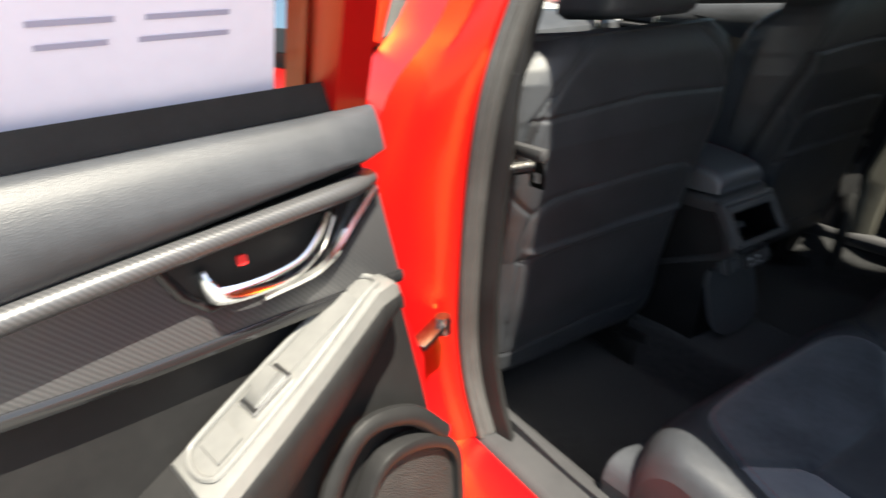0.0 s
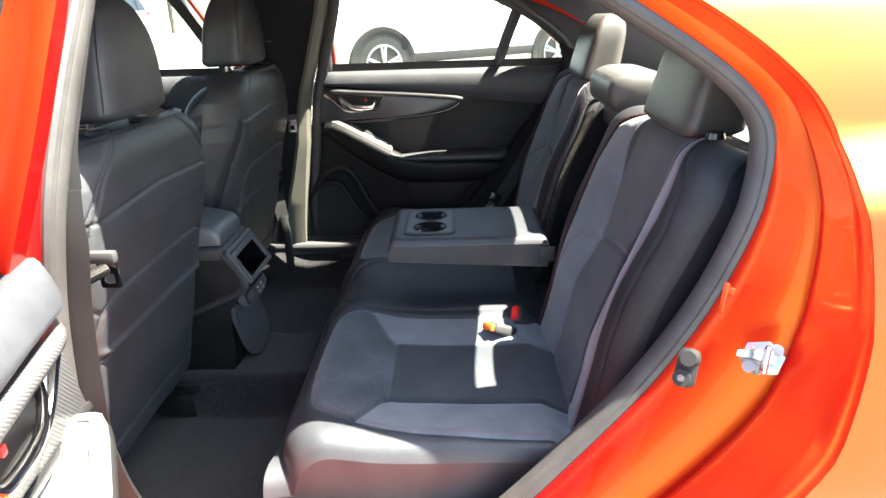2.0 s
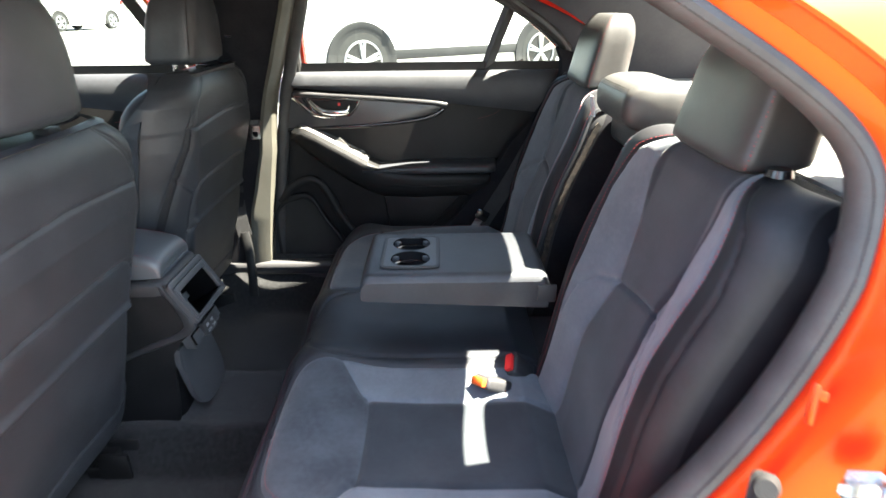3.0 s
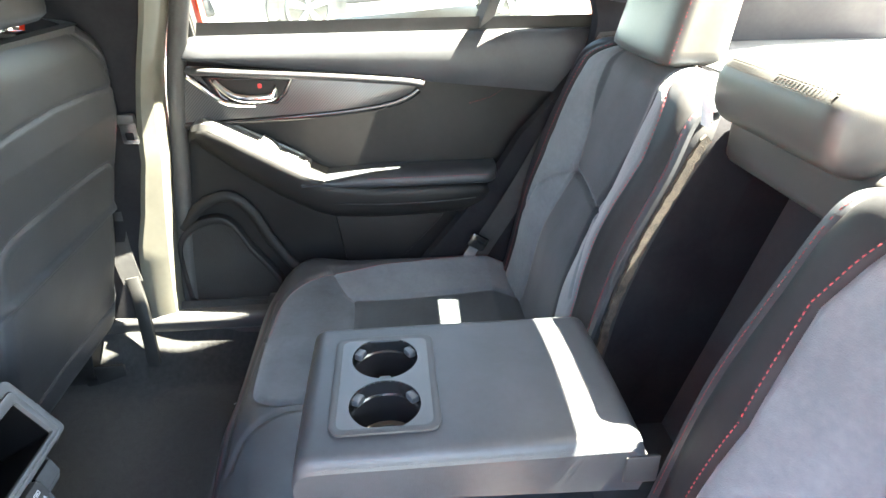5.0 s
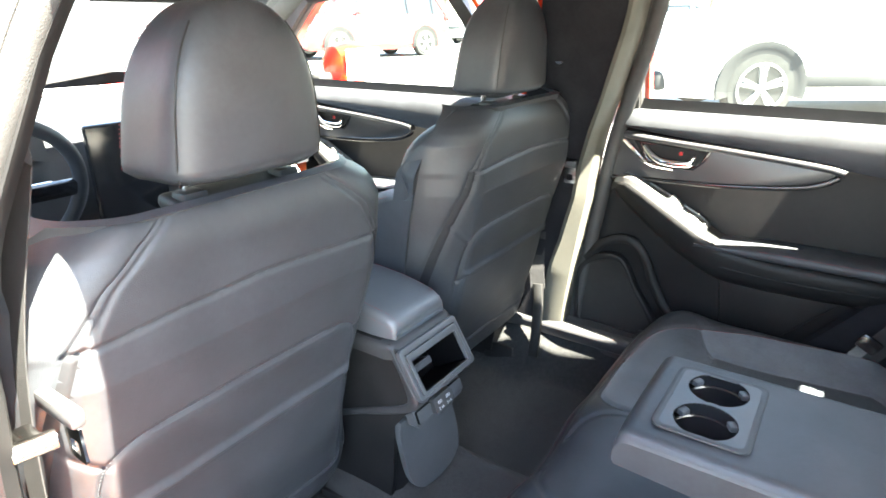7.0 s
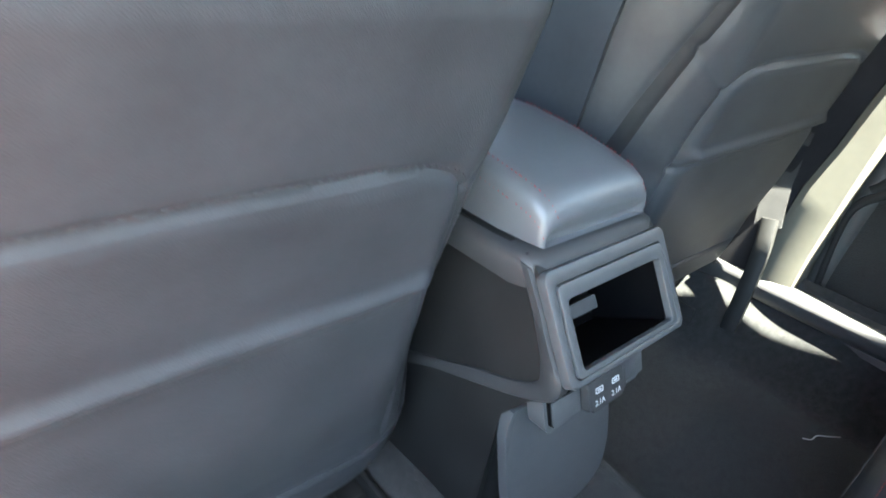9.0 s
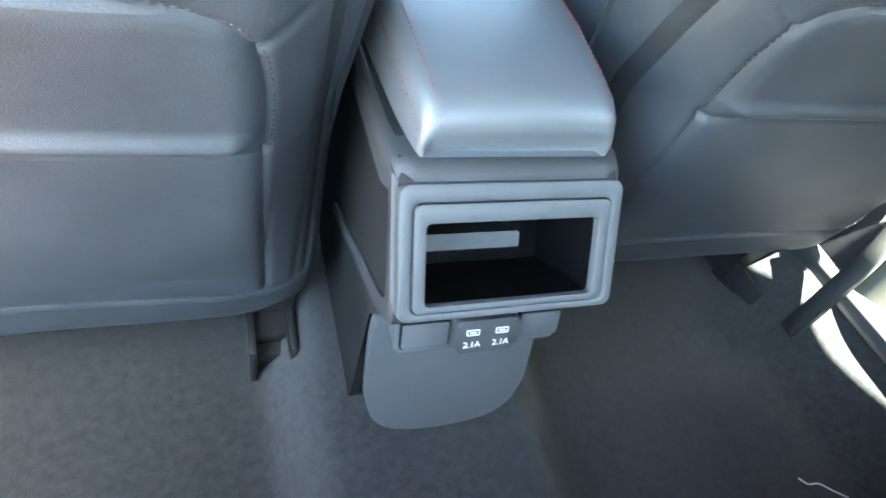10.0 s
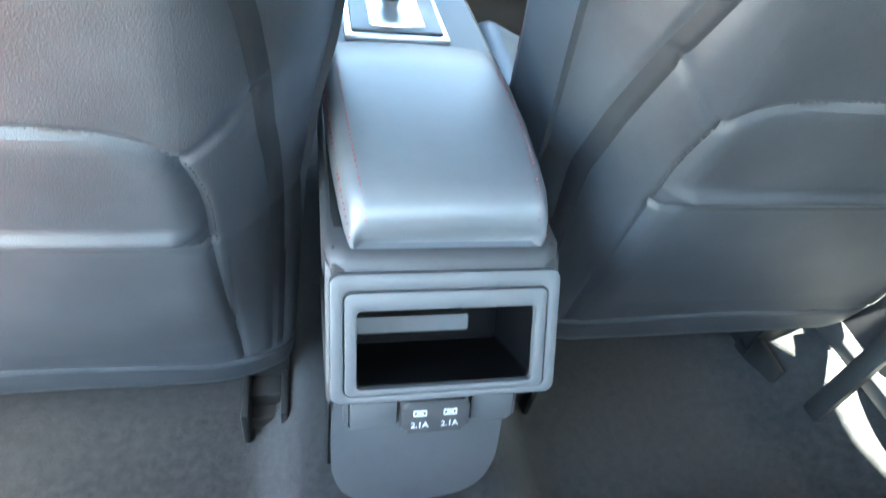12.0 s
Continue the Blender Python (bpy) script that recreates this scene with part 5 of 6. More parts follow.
bl = belt([(0.655, -1.01, 0.985), (0.652, -0.93, 0.84), (0.650, -0.83, 0.65), (0.64, -0.72, 0.47)], 0.024, "black seat belt hanging beside the rear backrest", (1, 0, 0))
tg = box(0.630, -0.722, 0.510, 0.014, 0.045, 0.035, 0.006, 2, (30, 0, 0))
part("tongue", tg, PLASTIC_GLOSS, bl, "black belt tongue")
part("tongue_plate", box(0.630, -0.705, 0.482, 0.003, 0.025, 0.034, 0.001, 1, (30, 0, 0)), CHROME, bl)
for s in (-1, 1):
    k = 0.0 if s > 0 else -0.035
    low_end = [(0.653, 0.080, 0.49), (0.645, 0.070, 0.44)] if s > 0 else [(-0.648, 0.060, 0.38), (-0.615, 0.055, FLOOR + 0.03)]
    fb = belt([(s * 0.615, 0.02 + k, 1.06), (s * 0.645, 0.05 + k, 0.90), (s * 0.655, 0.075 + k, 0.75), (s * 0.660, 0.085 + k, 0.55)] + low_end, 0.023, "black seat belt hanging on the centre post", (s, 0, 0))
    if s > 0:
        part("anchor_sleeve", sweep(smooth_path([(0.643, 0.070, 0.455), (0.630, 0.060, 0.40), (0.618, 0.056, 0.33), (0.611, 0.057, 0.235)], 4), [(-0.014, -0.005), (-0.010, -0.007), (0.010, -0.007), (0.014, -0.005), (0.014, 0.005), (0.010, 0.007), (-0.010, 0.007), (-0.014, 0.005)], up=(1, 0, 0)), BLACK_RUBBER, fb, "black rubber anchor sleeve")
    part("guide", box(s * 0.612, 0.02, 1.07, 0.02, 0.07, 0.045, 0.008, 2), PLASTIC, fb, "black belt guide")
    part("height_adjuster", box(s * 0.608, 0.025, 1.12, 0.022, 0.035, 0.09, 0.006, 2), PLASTIC, fb)
    part("guide_bolt", rod((s * 0.60, 0.02, 1.085), (s * 0.59, 0.02, 1.085), 0.013, 16), CHROME, fb)
    part("tongue", box(s * 0.638, 0.012 + k, 0.820, 0.016, 0.075, 0.020, 0.005), PLASTIC, fb, "black belt tongue")
    part("tongue_plate", ring_prism(rounded(-0.016, -0.022, 0.016, 0.022, 0.004), rounded(-0.008, -0.014, 0.008, 0.002, 0.003), 0.003, lambda u, v, w: (s * (0.640 - w), -0.008 + k + u, 0.790 + v)), CHROME, fb)
lint = thing("lint_thread", (0.515, -0.14, carpet_z(0.515, -0.14)), "curled white lint thread lying on the carpet", "lint")
part("thread", sweep(smooth_path([(x, y, carpet_z(x, y) + h) for x, y, h in ((0.515, -0.140, 0.002), (0.524, -0.150, 0.003), (0.538, -0.153, 0.006), (0.556, -0.165, 0.004), (0.576, -0.178, 0.002))], 6), disc(0.0011, 6)), VELCRO, lint)
anchor = thing("belt_anchor", (-0.672, -0.03, 0.806), "pale plastic belt anchor cap on the centre post", "bracket")
part("cap", joined(rod((-0.655, -0.048, 0.806), (-0.690, -0.040, 0.806), 0.010, 18), box(-0.672, -0.030, 0.806, 0.022, 0.04, 0.016, 0.005)), STEEL, anchor)


# ---- doors ----
HINGE, SWING = Vector((-0.866, -0.152, 0)), radians(78.5)


def door_map(side, y0=0.0, swing=0.0):
    """Lays a door's own (d, n, z) in the world: d from its front edge to the rear, n into the cabin. Above the sill the frame leans in."""
    def put(d, n, z):
        n = n + max(0.0, z - 0.95) * (0.47 if swing else 0.58)
        if side > 0:
            return (0.735 - n, y0 - d, z)
        if not swing:
            return (-0.735 + n, y0 - d, z)
        c, s = math.cos(swing), math.sin(swing)
        return (HINGE.x + n * c - d * s, HINGE.y - n * s - d * c, z - 0.008)
    return put


def car_door(name, P, label, parent_loc, sticker=False, rear=True):
    door = thing(name, parent_loc, label, "car door", "car doors")

    def face(n0):
        return lambda u, v, w: P(u, n0 + w, v)

    base = [(0.115, 0.935), (0.09, 0.80), (0.025, 0.46), (0.03, 0.315), (0.06, 0.290), (0.15, 0.285), (0.50, 0.295), (0.66, 0.335), (0.80, 0.45), (0.93, 0.62), (1.03, 0.80), (1.05, 0.935)]
    part("trim_panel", prism(base, 0.03, face(-0.035), 0.008), DOOR_PLASTIC, door, "black door trim panel")
    # outer skin and inner frame
    skin = [(0.10, 0.915), (-0.005, 0.60), (-0.005, 0.22), (0.58, 0.22), (0.70, 0.36), (0.90, 0.60), (1.03, 0.80), (1.05, 0.915)]
    part("outer_skin", prism(skin, 0.03, face(-0.175), 0.008), RED, door, "red painted outer skin")
    part("shut_edge", prism(skin, 0.085, lambda u, v, w: P(0.53 + (u - 0.53) * 0.985, -0.145 + w, 0.58 + (v - 0.58) * 0.985)), RED, door, "red painted shut edge")
    # top roll
    rings = []
    for d in np.linspace(0.108, 1.0, 30):
        t = (d - 0.115) / 0.785
        zl = 0.918 - 0.087 * t
        end = min(1.0, (d - 0.100) / 0.03)
        end = math.sqrt(max(0.05, 1 - (1 - end) ** 2))
        rings.append([P(d, n, z) for n, z in ((-0.02, 0.945), (0.0, 0.962), (0.014 * end, 0.962), (0.024 * end, 0.957), (0.036 * end, 0.944), (0.043 * end, 0.925),
                                              (0.043 * end, zl + 0.6 * (0.925 - zl)), (0.038 * end, zl + 0.25 * (0.925 - zl)), (0.030 * end, zl), (0.0, zl - 0.003), (-0.02, zl))])
    part("top_roll", loft(rings), LEATHER, door, "soft black top roll", sharp=50)
    part("sill_rubber", loft([[P(d, n, z) for n, z in ((-0.045, 0.940), (-0.036, 0.984), (-0.014, 0.988), (0.0, 0.962))] for d in np.linspace(0.12, 1.0, 8)]), BLACK_RUBBER, door, "black waist seal")
    # carbon-look insert with a bright upper edge
    swoosh = [(0.112, 0.897), (0.25, 0.888), (0.40, 0.878), (0.56, 0.864), (0.60, 0.852), (0.585, 0.835), (0.52, 0.812), (0.40, 0.798), (0.25, 0.790), (0.09, 0.783)]
    part("trim_insert", prism(swoosh, 0.016, face(0.0), 0.004), CARBON, door, "carbon-look trim insert")
    edge = smooth_path([P(d, 0.034 if d > 0.14 else 0.016, z) for d, z in ((0.124, 0.896), (0.16, 0.897), (0.25, 0.891), (0.40, 0.881), (0.56, 0.867), (0.61, 0.858))], 5)
    part("bright_edge", sweep(edge, disc(0.0095, 12, 1.3, 1.0)), CARBON, door, "rounded carbon-look upper edge")
    low = smooth_path([P(d, 0.016, z) for d, z in ((0.09, 0.780), (0.25, 0.787), (0.40, 0.795), (0.52, 0.809), (0.575, 0.826), (0.60, 0.842))], 5)
    part("gloss_edge", sweep(low, disc(0.0055, 10, 0.7, 1.3)), PLASTIC_GLOSS, door)
    rings = []
    for d in np.linspace(0.535, 0.80, 28):
        zt, zb = float(np.interp(d, [0.535, 0.60, 0.64, 0.72, 0.80], [0.806, 0.842, 0.857, 0.855, 0.840])), float(np.interp(d, [0.535, 0.62, 0.71, 0.765, 0.80], [0.800, 0.802, 0.812, 0.826, 0.838]))
        out = 0.080 * min(1.0, (zt - zb) / 0.035)
        rings.append([P(d, n, z) for n, z in ((-0.004, zt + 0.004), (0.001, zt + 0.002), (0.004, zt - 0.004), (out * 0.6, zb + 0.40 * (zt - zb)), (out, zb + 0.006), (out * 0.9, zb), (out * 0.4, zb - 0.006), (-0.004, zb - 0.008))])
    part("wedge_pad", loft(rings), LEATHER, door, "padded wedge with red stitching", sharp=60)
    tagged(part("stitching", dashes(smooth_path([P(d, 0.026, z) for d, z in ((0.71, 0.812), (0.755, 0.824), (0.782, 0.840))], 6)), THREAD_RED, door, "red stitching"), kind="stuff")
    # handle
    bez_o = [(0.145, 0.884), (0.335, 0.876), (0.318, 0.842), (0.296, 0.822), (0.19, 0.826), (0.170, 0.840)]
    bez_i = [(0.165, 0.878), (0.323, 0.870), (0.308, 0.844), (0.290, 0.829), (0.197, 0.833), (0.182, 0.845)]
    bez = part("handle_bezel", ring_prism(bez_o, bez_i, 0.020, face(0.002), 0.003), PLASTIC_GLOSS, door, "gloss black handle bezel")
    part("handle_pocket", prism(bez_i, 0.006, face(0.0135)), DOOR_PLASTIC, door)
    ch = smooth_path([P(d, n, z) for d, n, z in ((0.118, 0.020, 0.885), (0.145, 0.021, 0.862), (0.172, 0.022, 0.838), (0.20, 0.023, 0.826), (0.25, 0.023, 0.822))], 6)
    part("chrome_edge", sweep(ch, disc(0.006, 8)), CHROME, bez, "chrome bezel edge")
    lev = smooth_path([P(d, n, z) for d, n, z in ((0.172, 0.020, 0.872), (0.190, 0.028, 0.856), (0.215, 0.034, 0.842), (0.25, 0.036, 0.838), (0.287, 0.034, 0.840), (0.296, 0.028, 0.848), (0.297, 0.02, 0.858))], 6)
    part("handle", sweep(lev, disc(0.007, 10, 0.7, 1.2)), CHROME, door, "chrome inner door handle")
    part("lock_toggle", joined(box(0, 0, 0, 0.030, 0.010, 0.014, 0.003)), PLASTIC_GLOSS, door)
    lk = door.children[-1]
    lk.matrix_basis = Matrix.Translation(P(0.275, 0.026, 0.858))
    lk.matrix_parent_inverse = base_of(door).inverted()
    part("lock_mark", prism(rounded(0.262, 0.859, 0.270, 0.868, 0.002), 0.003, face(0.030)), REDBIT, door, "red lock mark")
    # pull, switch panel and elbow rest
    ARM_D = [0.096, 0.104, 0.120, 0.145, 0.20, 0.28, 0.355, 0.40, 0.50, 0.62, 0.70, 0.74, 0.765, 0.775]
    ARM_T = [0.766, 0.776, 0.783, 0.785, 0.763, 0.721, 0.682, 0.660, 0.645, 0.643, 0.641, 0.637, 0.630, 0.622]
    ARM_B = [0.752, 0.745, 0.728, 0.705, 0.662, 0.606, 0.566, 0.552, 0.547, 0.549, 0.553, 0.565, 0.585, 0.60]
    ARM_N = [0.022, 0.036, 0.046, 0.056, 0.070, 0.082, 0.088, 0.088, 0.086, 0.082, 0.076, 0.068, 0.050, 0.030]
    rings = []
    for d in np.concatenate([np.linspace(0.096, 0.15, 12), np.linspace(0.16, 0.72, 57), np.linspace(0.725, 0.775, 11)]):
        t, b, n = (float(np.interp(d, ARM_D, q)) for q in (ARM_T, ARM_B, ARM_N))
        h = t - b
        rings.append([P(d, q, z) for q, z in ((-0.004, t), (n - 0.018, t), (n - 0.007, t - 0.003), (n - 0.001, t - 0.011), (n, t - 0.022), (n - 0.004, b + 0.55 * h), (n - 0.014, b + 0.34 * h), (n * 0.62, b + 0.16 * h), (n * 0.35, b + 0.05 * h), (-0.004, b))])
    arm_ob = part("door_pull", loft(rings), DOOR_PLASTIC, door, "black door pull and armrest", sharp=50)
    rings = []
    for d in np.linspace(0.335, 0.770, 34):
        e = min(1, (0.778 - d) / 0.04)
        e = math.sqrt(max(0.03, 1 - (1 - max(0.02, e)) ** 2))
        g = min(1.0, max(0.05, (d - 0.33) / 0.16))
        zt = 0.660 + 0.014 * g
        zl = zt - 0.008 - 0.020 * g
        rings.append([P(d, n, z) for n, z in ((0.0, zl - 0.01), (0.0, zt), (0.03, zt + 0.002 * e), (0.072 * e, zt + 0.001), (0.086 * e, zt - 0.006 * g), (0.0895 * e, zt - 0.014 * g), (0.088 * e, zl + 0.004), (0.083 * e, zl))])
    rest_ob = part("elbow_rest", loft(rings), LEATHER, arm_ob, "padded leather elbow rest", sharp=60)
    tagged(part("stitching", dashes([Vector(P(d, 0.0885, 0.668)) for d in np.linspace(0.48, 0.745, 30)]), THREAD_RED, rest_ob, "red stitching"), kind="stuff")
    sw = []
    for d, z in ((0.108, 0.776), (0.120, 0.786), (0.148, 0.789), (0.20, 0.767), (0.28, 0.726), (0.352, 0.687)):
        e = float(np.interp(d, ARM_D, ARM_N))
        sw.append([P(d, n, z + dz) for n, dz in ((0.004, -0.01), (0.004, 0.003), (0.010, 0.006), (e - 0.014, 0.006), (e - 0.006, 0.003), (e - 0.003, -0.012))])
    part("switch_panel", loft(sw), PANEL_GREY, arm_ob, "satin grey switch panel")
    part("switch_recess", loft([[P(d, n, z) for n, z in ((0.018, zz), (0.018, zz + 0.003), (0.044, zz + 0.003), (0.044, zz))] for d, zz in ((0.165, 0.7865), (0.20, 0.7715), (0.25, 0.746), (0.275, 0.733))]), PANEL_GREY, arm_ob)
    zsw = lambda d: float(np.interp(d, [0.108, 0.120, 0.148, 0.20, 0.28, 0.352], [0.776, 0.786, 0.789, 0.767, 0.726, 0.687])) + 0.006
    rim = [(0.134, 0.024), (0.140, 0.014), (0.160, 0.011), (0.25, 0.011), (0.325, 0.012), (0.340, 0.018), (0.345, 0.038), (0.340, 0.060), (0.325, 0.066), (0.25, 0.062), (0.200, 0.054), (0.160, 0.044), (0.140, 0.038)]
    rim = smooth_path([P(d, n, zsw(d) + 0.0015) for d, n in rim + rim[:1]], 4)
    part("switch_rim", sweep(rim, disc(0.0032, 8)), PANEL_GREY, arm_ob, "raised rim of the switch panel")
    part("grip_slot", loft([[P(d, n, zsw(d) + w) for n, w in ((0.022, 0.0), (0.022, 0.003), (0.056, 0.003), (0.056, 0.0))] for d in np.linspace(0.306, 0.330, 6)]), PANEL_GREY, arm_ob, "grip slot")
    part("switch_frame", loft([[P(d, n, zsw(d) + w) for n, w in ((0.024, 0.002), (0.024, 0.0055), (0.050, 0.0055), (0.050, 0.002))] for d in np.linspace(0.250, 0.290, 6)]), SATIN, arm_ob, "bright switch frame")
    part("window_switch", loft([[P(d, n, z) for n, z in ((0.027, zz), (0.027, zz + h), (0.047, zz + h), (0.047, zz))] for d, zz, h in ((0.254, 0.749, 0.003), (0.261, 0.746, 0.013), (0.276, 0.738, 0.010), (0.286, 0.733, 0.003))]), PANEL_GREY, arm_ob, "grey window switch")
    # pocket, speaker
    part("elbow_groove", sweep(smooth_path([P(d, 0.0855 * (1 - 3 * max(0, d - 0.68) ** 1.2), z) for d, z in ((0.40, 0.612), (0.50, 0.606), (0.62, 0.606), (0.72, 0.610))], 6), disc(0.0016, 6)), BLACK_RUBBER, arm_ob)
    pocket = [(0.394, 0.556), (0.665, 0.570), (0.640, 0.53), (0.555, 0.44), (0.47, 0.405), (0.410, 0.44)]
    part("map_pocket", prism(pocket, 0.022, face(0.0), 0.008), DOOR_PLASTIC, door, "black door pocket")
    spk_i = [(p.x, p.y) for p in smooth_path([(0.030, 0.350, 0), (0.027, 0.44, 0), (0.032, 0.495, 0), (0.065, 0.530, 0), (0.115, 0.547, 0), (0.150, 0.533, 0), (0.180, 0.475, 0), (0.222, 0.41, 0), (0.245, 0.355, 0), (0.225, 0.322, 0), (0.14, 0.313, 0), (0.06, 0.318, 0), (0.038, 0.332, 0)], 4)]
    cen = (0.13, 0.43)
    spk_o = [(cen[0] + (u - cen[0]) * (1.12 if u < 0.07 else 1.22), cen[1] + (v - cen[1]) * 1.16) for u, v in spk_i]
    spk_o = [(max(0.012, u), max(0.300, v)) for u, v in spk_o]
    ridge = smooth_path([P(d, 0.012, z) for d, z in ((0.040, 0.535), (0.090, 0.592), (0.155, 0.612), (0.200, 0.575), (0.232, 0.505), (0.270, 0.440), (0.30, 0.40))], 6)
    part("speaker_ridge", sweep(ridge, disc(0.011, 10, 1.0, 1.2)), DOOR_PLASTIC, door, "soft moulded ridge above the speaker")
    part("speaker_frame", ring_prism(spk_o, spk_i, 0.024, face(0.0), 0.006), DOOR_PLASTIC, door, "black speaker surround")
    part("speaker_grille", prism(spk_i, 0.012, face(0.0), 0.003), GRILLE, door, "perforated speaker grille")
    # window frame, glass
    top = [(0.128, 0.96), (0.136, 1.05), (0.148, 1.13), (0.168, 1.21), (0.215, 1.265), (0.34, 1.285), (0.48, 1.272), (0.62, 1.238), (0.74, 1.192), (0.86, 1.128), (0.96, 1.05), (1.005, 1.0), (1.02, 0.965)]
    if not rear:
        top = [(-0.14, 0.962), (0.02, 1.06), (0.20, 1.175), (0.36, 1.262), (0.50, 1.29), (0.68, 1.30), (0.82, 1.29), (0.86, 1.22), (0.90, 1.12), (0.955, 0.96)]
    fr = smooth_path([P(d, -0.02, z) for d, z in top], 5)
    prof = [(-0.018, -0.022), (0.018, -0.022), (0.022, 0.0), (0.018, 0.022), (-0.018, 0.022), (-0.022, 0.0)]
    inw = Vector(P(0.5, 1, 0.5)) - Vector(P(0.5, 0, 0.5))
    part("window_frame", sweep(fr, prof, up=inw), RED if sticker else RUBBER, door, "painted window frame" if sticker else "black window frame")
    ring = [(0.53 + (d - 0.53) * 0.965, 0.96 + (z - 0.96) * 0.945) for d, z in top]
    part("glass_seal", sweep(smooth_path([P(d, -0.030 if sticker else -0.012, z) for d, z in ring], 5), disc(0.005 if sticker else 0.009, 8, 1.0, 1.4), up=inw), RUBBER, door, "black glass seal")
    fo = smooth_path([P(d, -0.055, z + 0.012) for d, z in top], 5)
    part("frame_skin", sweep(fo, [(-0.024, -0.018), (0.030, -0.018), (0.030, 0.012), (-0.024, 0.012)], up=Vector(P(0.5, 1, 0.5)) - Vector(P(0.5, 0, 0.5))), RED, door, "red painted window frame")
    inner = [(d, z) for d, z in top]
    bm = bmesh.new()
    vs = [bm.verts.new(P(d, -0.03, z)) for d, z in inner]
    bm.faces.new(vs)
    pane = part("window_pane", bm, DOOR_GLASS, door, "lightly tinted window glass", smooth=False)
    pane.visible_shadow = False
    if rear:
        part("quarter_post", sweep([P(0.735, -0.02, 0.955), P(0.765, -0.02, 1.06), P(0.805, -0.02, 1.175)], [(-0.014, -0.012), (0.014, -0.012), (0.014, 0.012), (-0.014, 0.012)]), RUBBER, door, "black quarter window post")
    if sticker:
        sheet = part("window_sticker", prism([(0.192, 0.985), (0.62, 0.985), (0.62, 1.22), (0.212, 1.22)], 0.0012, face(-0.027)), PAPER, door, "white paper price sheet on the glass", smooth=False)
        rnd = random.Random(5)
        for z in np.arange(1.02, 1.21, 0.014):
            d = 0.235
            while d < 0.58:
                w = rnd.uniform(0.02, 0.07)
                if rnd.random() < 0.6:
                    part("text_bar", prism([(d, z), (min(0.59, d + w), z), (min(0.59, d + w), z + 0.0035), (d, z + 0.0035)], 0.0006, face(-0.0256)), INK, sheet, smooth=False)
                d += w + 0.02
    return door


GRILLE = pebbled(mottle(material("black speaker mesh", (0.02, 0.02, 0.02), 0.6), (0.006, 0.006, 0.006), (0.012, 0.012, 0.012), 20), 500, 1.0, 0.002)
car_door("rear_door", door_map(1), "closed black-trimmed rear passenger door with carbon-look insert", (0.735, -0.5, 0.3))
car_door("rear_door", door_map(-1, 0.0, SWING), "open red rear door, black trim, price sheet on its glass", (HINGE.x, HINGE.y, 0.3), sticker=True)
car_door("front_door", door_map(1, 1.17), "closed black-trimmed front passenger door", (0.735, 0.6, 0.3), rear=False)
car_door("front_door", door_map(-1, 1.17), "closed black-trimmed driver's door", (-0.735, 0.6, 0.3), rear=False)

# Latch parts on the shut face.
ST = look((-0.836, -0.962, 0.745), (-0.836 + 0.74, -0.962 - 0.50, 0.745 - 0.45))


def on_shut(bm, m=ST):
    """Moves a piece from its own axes (z out of the shut face) to its place."""
    bm.transform(m)
    return bm


st = thing("door_striker", (-0.836, -0.962, 0.745), "bright steel door striker bolted to the red shut face", "latch")
hexa = [(0.026 * math.cos(radians(60 * k + 20)), 0.023 * math.sin(radians(60 * k + 20))) for k in range(6)]
part("plate", on_shut(prism(hexa, 0.004, lambda u, v, w: (u, v, w + 0.001), 0.001)), STEEL, st)
part("wedge", on_shut(loft([[(-0.022, 0.006, 0.004), (0.016, 0.016, 0.004), (0.016, -0.004, 0.004), (-0.022, -0.006, 0.004)], [(-0.026, 0.004, 0.030), (-0.004, 0.010, 0.022), (-0.004, -0.002, 0.022), (-0.026, -0.004, 0.030)]])), STEEL, st)
part("loop", on_shut(sweep(smooth_path([(0.006, 0.014, 0.002), (0.006, 0.014, 0.030), (0.006, 0.010, 0.036), (0.006, -0.010, 0.036), (0.006, -0.014, 0.030), (0.006, -0.014, 0.002)], 4), disc(0.0042, 8), up=(1, 0, 0))), STEEL, st)
for u, v in ((0.014, 0.014), (-0.012, -0.014)):
    part("bolt", on_shut(joined(rod((u, v, 0.004), (u, v, 0.008), 0.0075, 16), rod((u, v, 0.008), (u, v, 0.0095), 0.004, 6))), STEEL, st)
BF = look((-0.808, -0.884, 0.716), (-0.808 + 0.74, -0.884 - 0.50, 0.716 - 0.45))
bp_ = thing("door_buffer", (-0.808, -0.884, 0.716), "black rubber door buffer on the red shut face", "buffer")
part("block", on_shut(prism(rounded(-0.013, -0.026, 0.013, 0.024, 0.008), 0.010, lambda u, v, w: (u, v, w), 0.003), BF), BLACK_RUBBER, bp_)
part("stud", on_shut(joined(rod((0.002, 0.012, 0.006), (0.002, 0.012, 0.024), 0.013, 20, 0.010)), BF), BLACK_RUBBER, bp_)
part("screw_boss", on_shut(rod((-0.002, -0.015, 0.006), (-0.002, -0.015, 0.018), 0.011, 20), BF), BLACK_RUBBER, bp_)
part("screw", on_shut(rod((-0.002, -0.015, 0.018), (-0.002, -0.015, 0.020), 0.005, 6), BF), STEEL, bp_)
clip = thing("trim_clip", (-0.775, -0.93, 0.80), "small painted clip on the red shut face", "clip")
part("bar", on_shut(joined(box(0, 0, 0.004, 0.008, 0.040, 0.007, 0.003), box(0.004, 0.010, 0.003, 0.014, 0.010, 0.006, 0.002)), look((-0.778, -0.932, 0.800), (-0.778 + 0.74, -0.932 - 0.50, 0.800 - 0.45))), RED, clip)
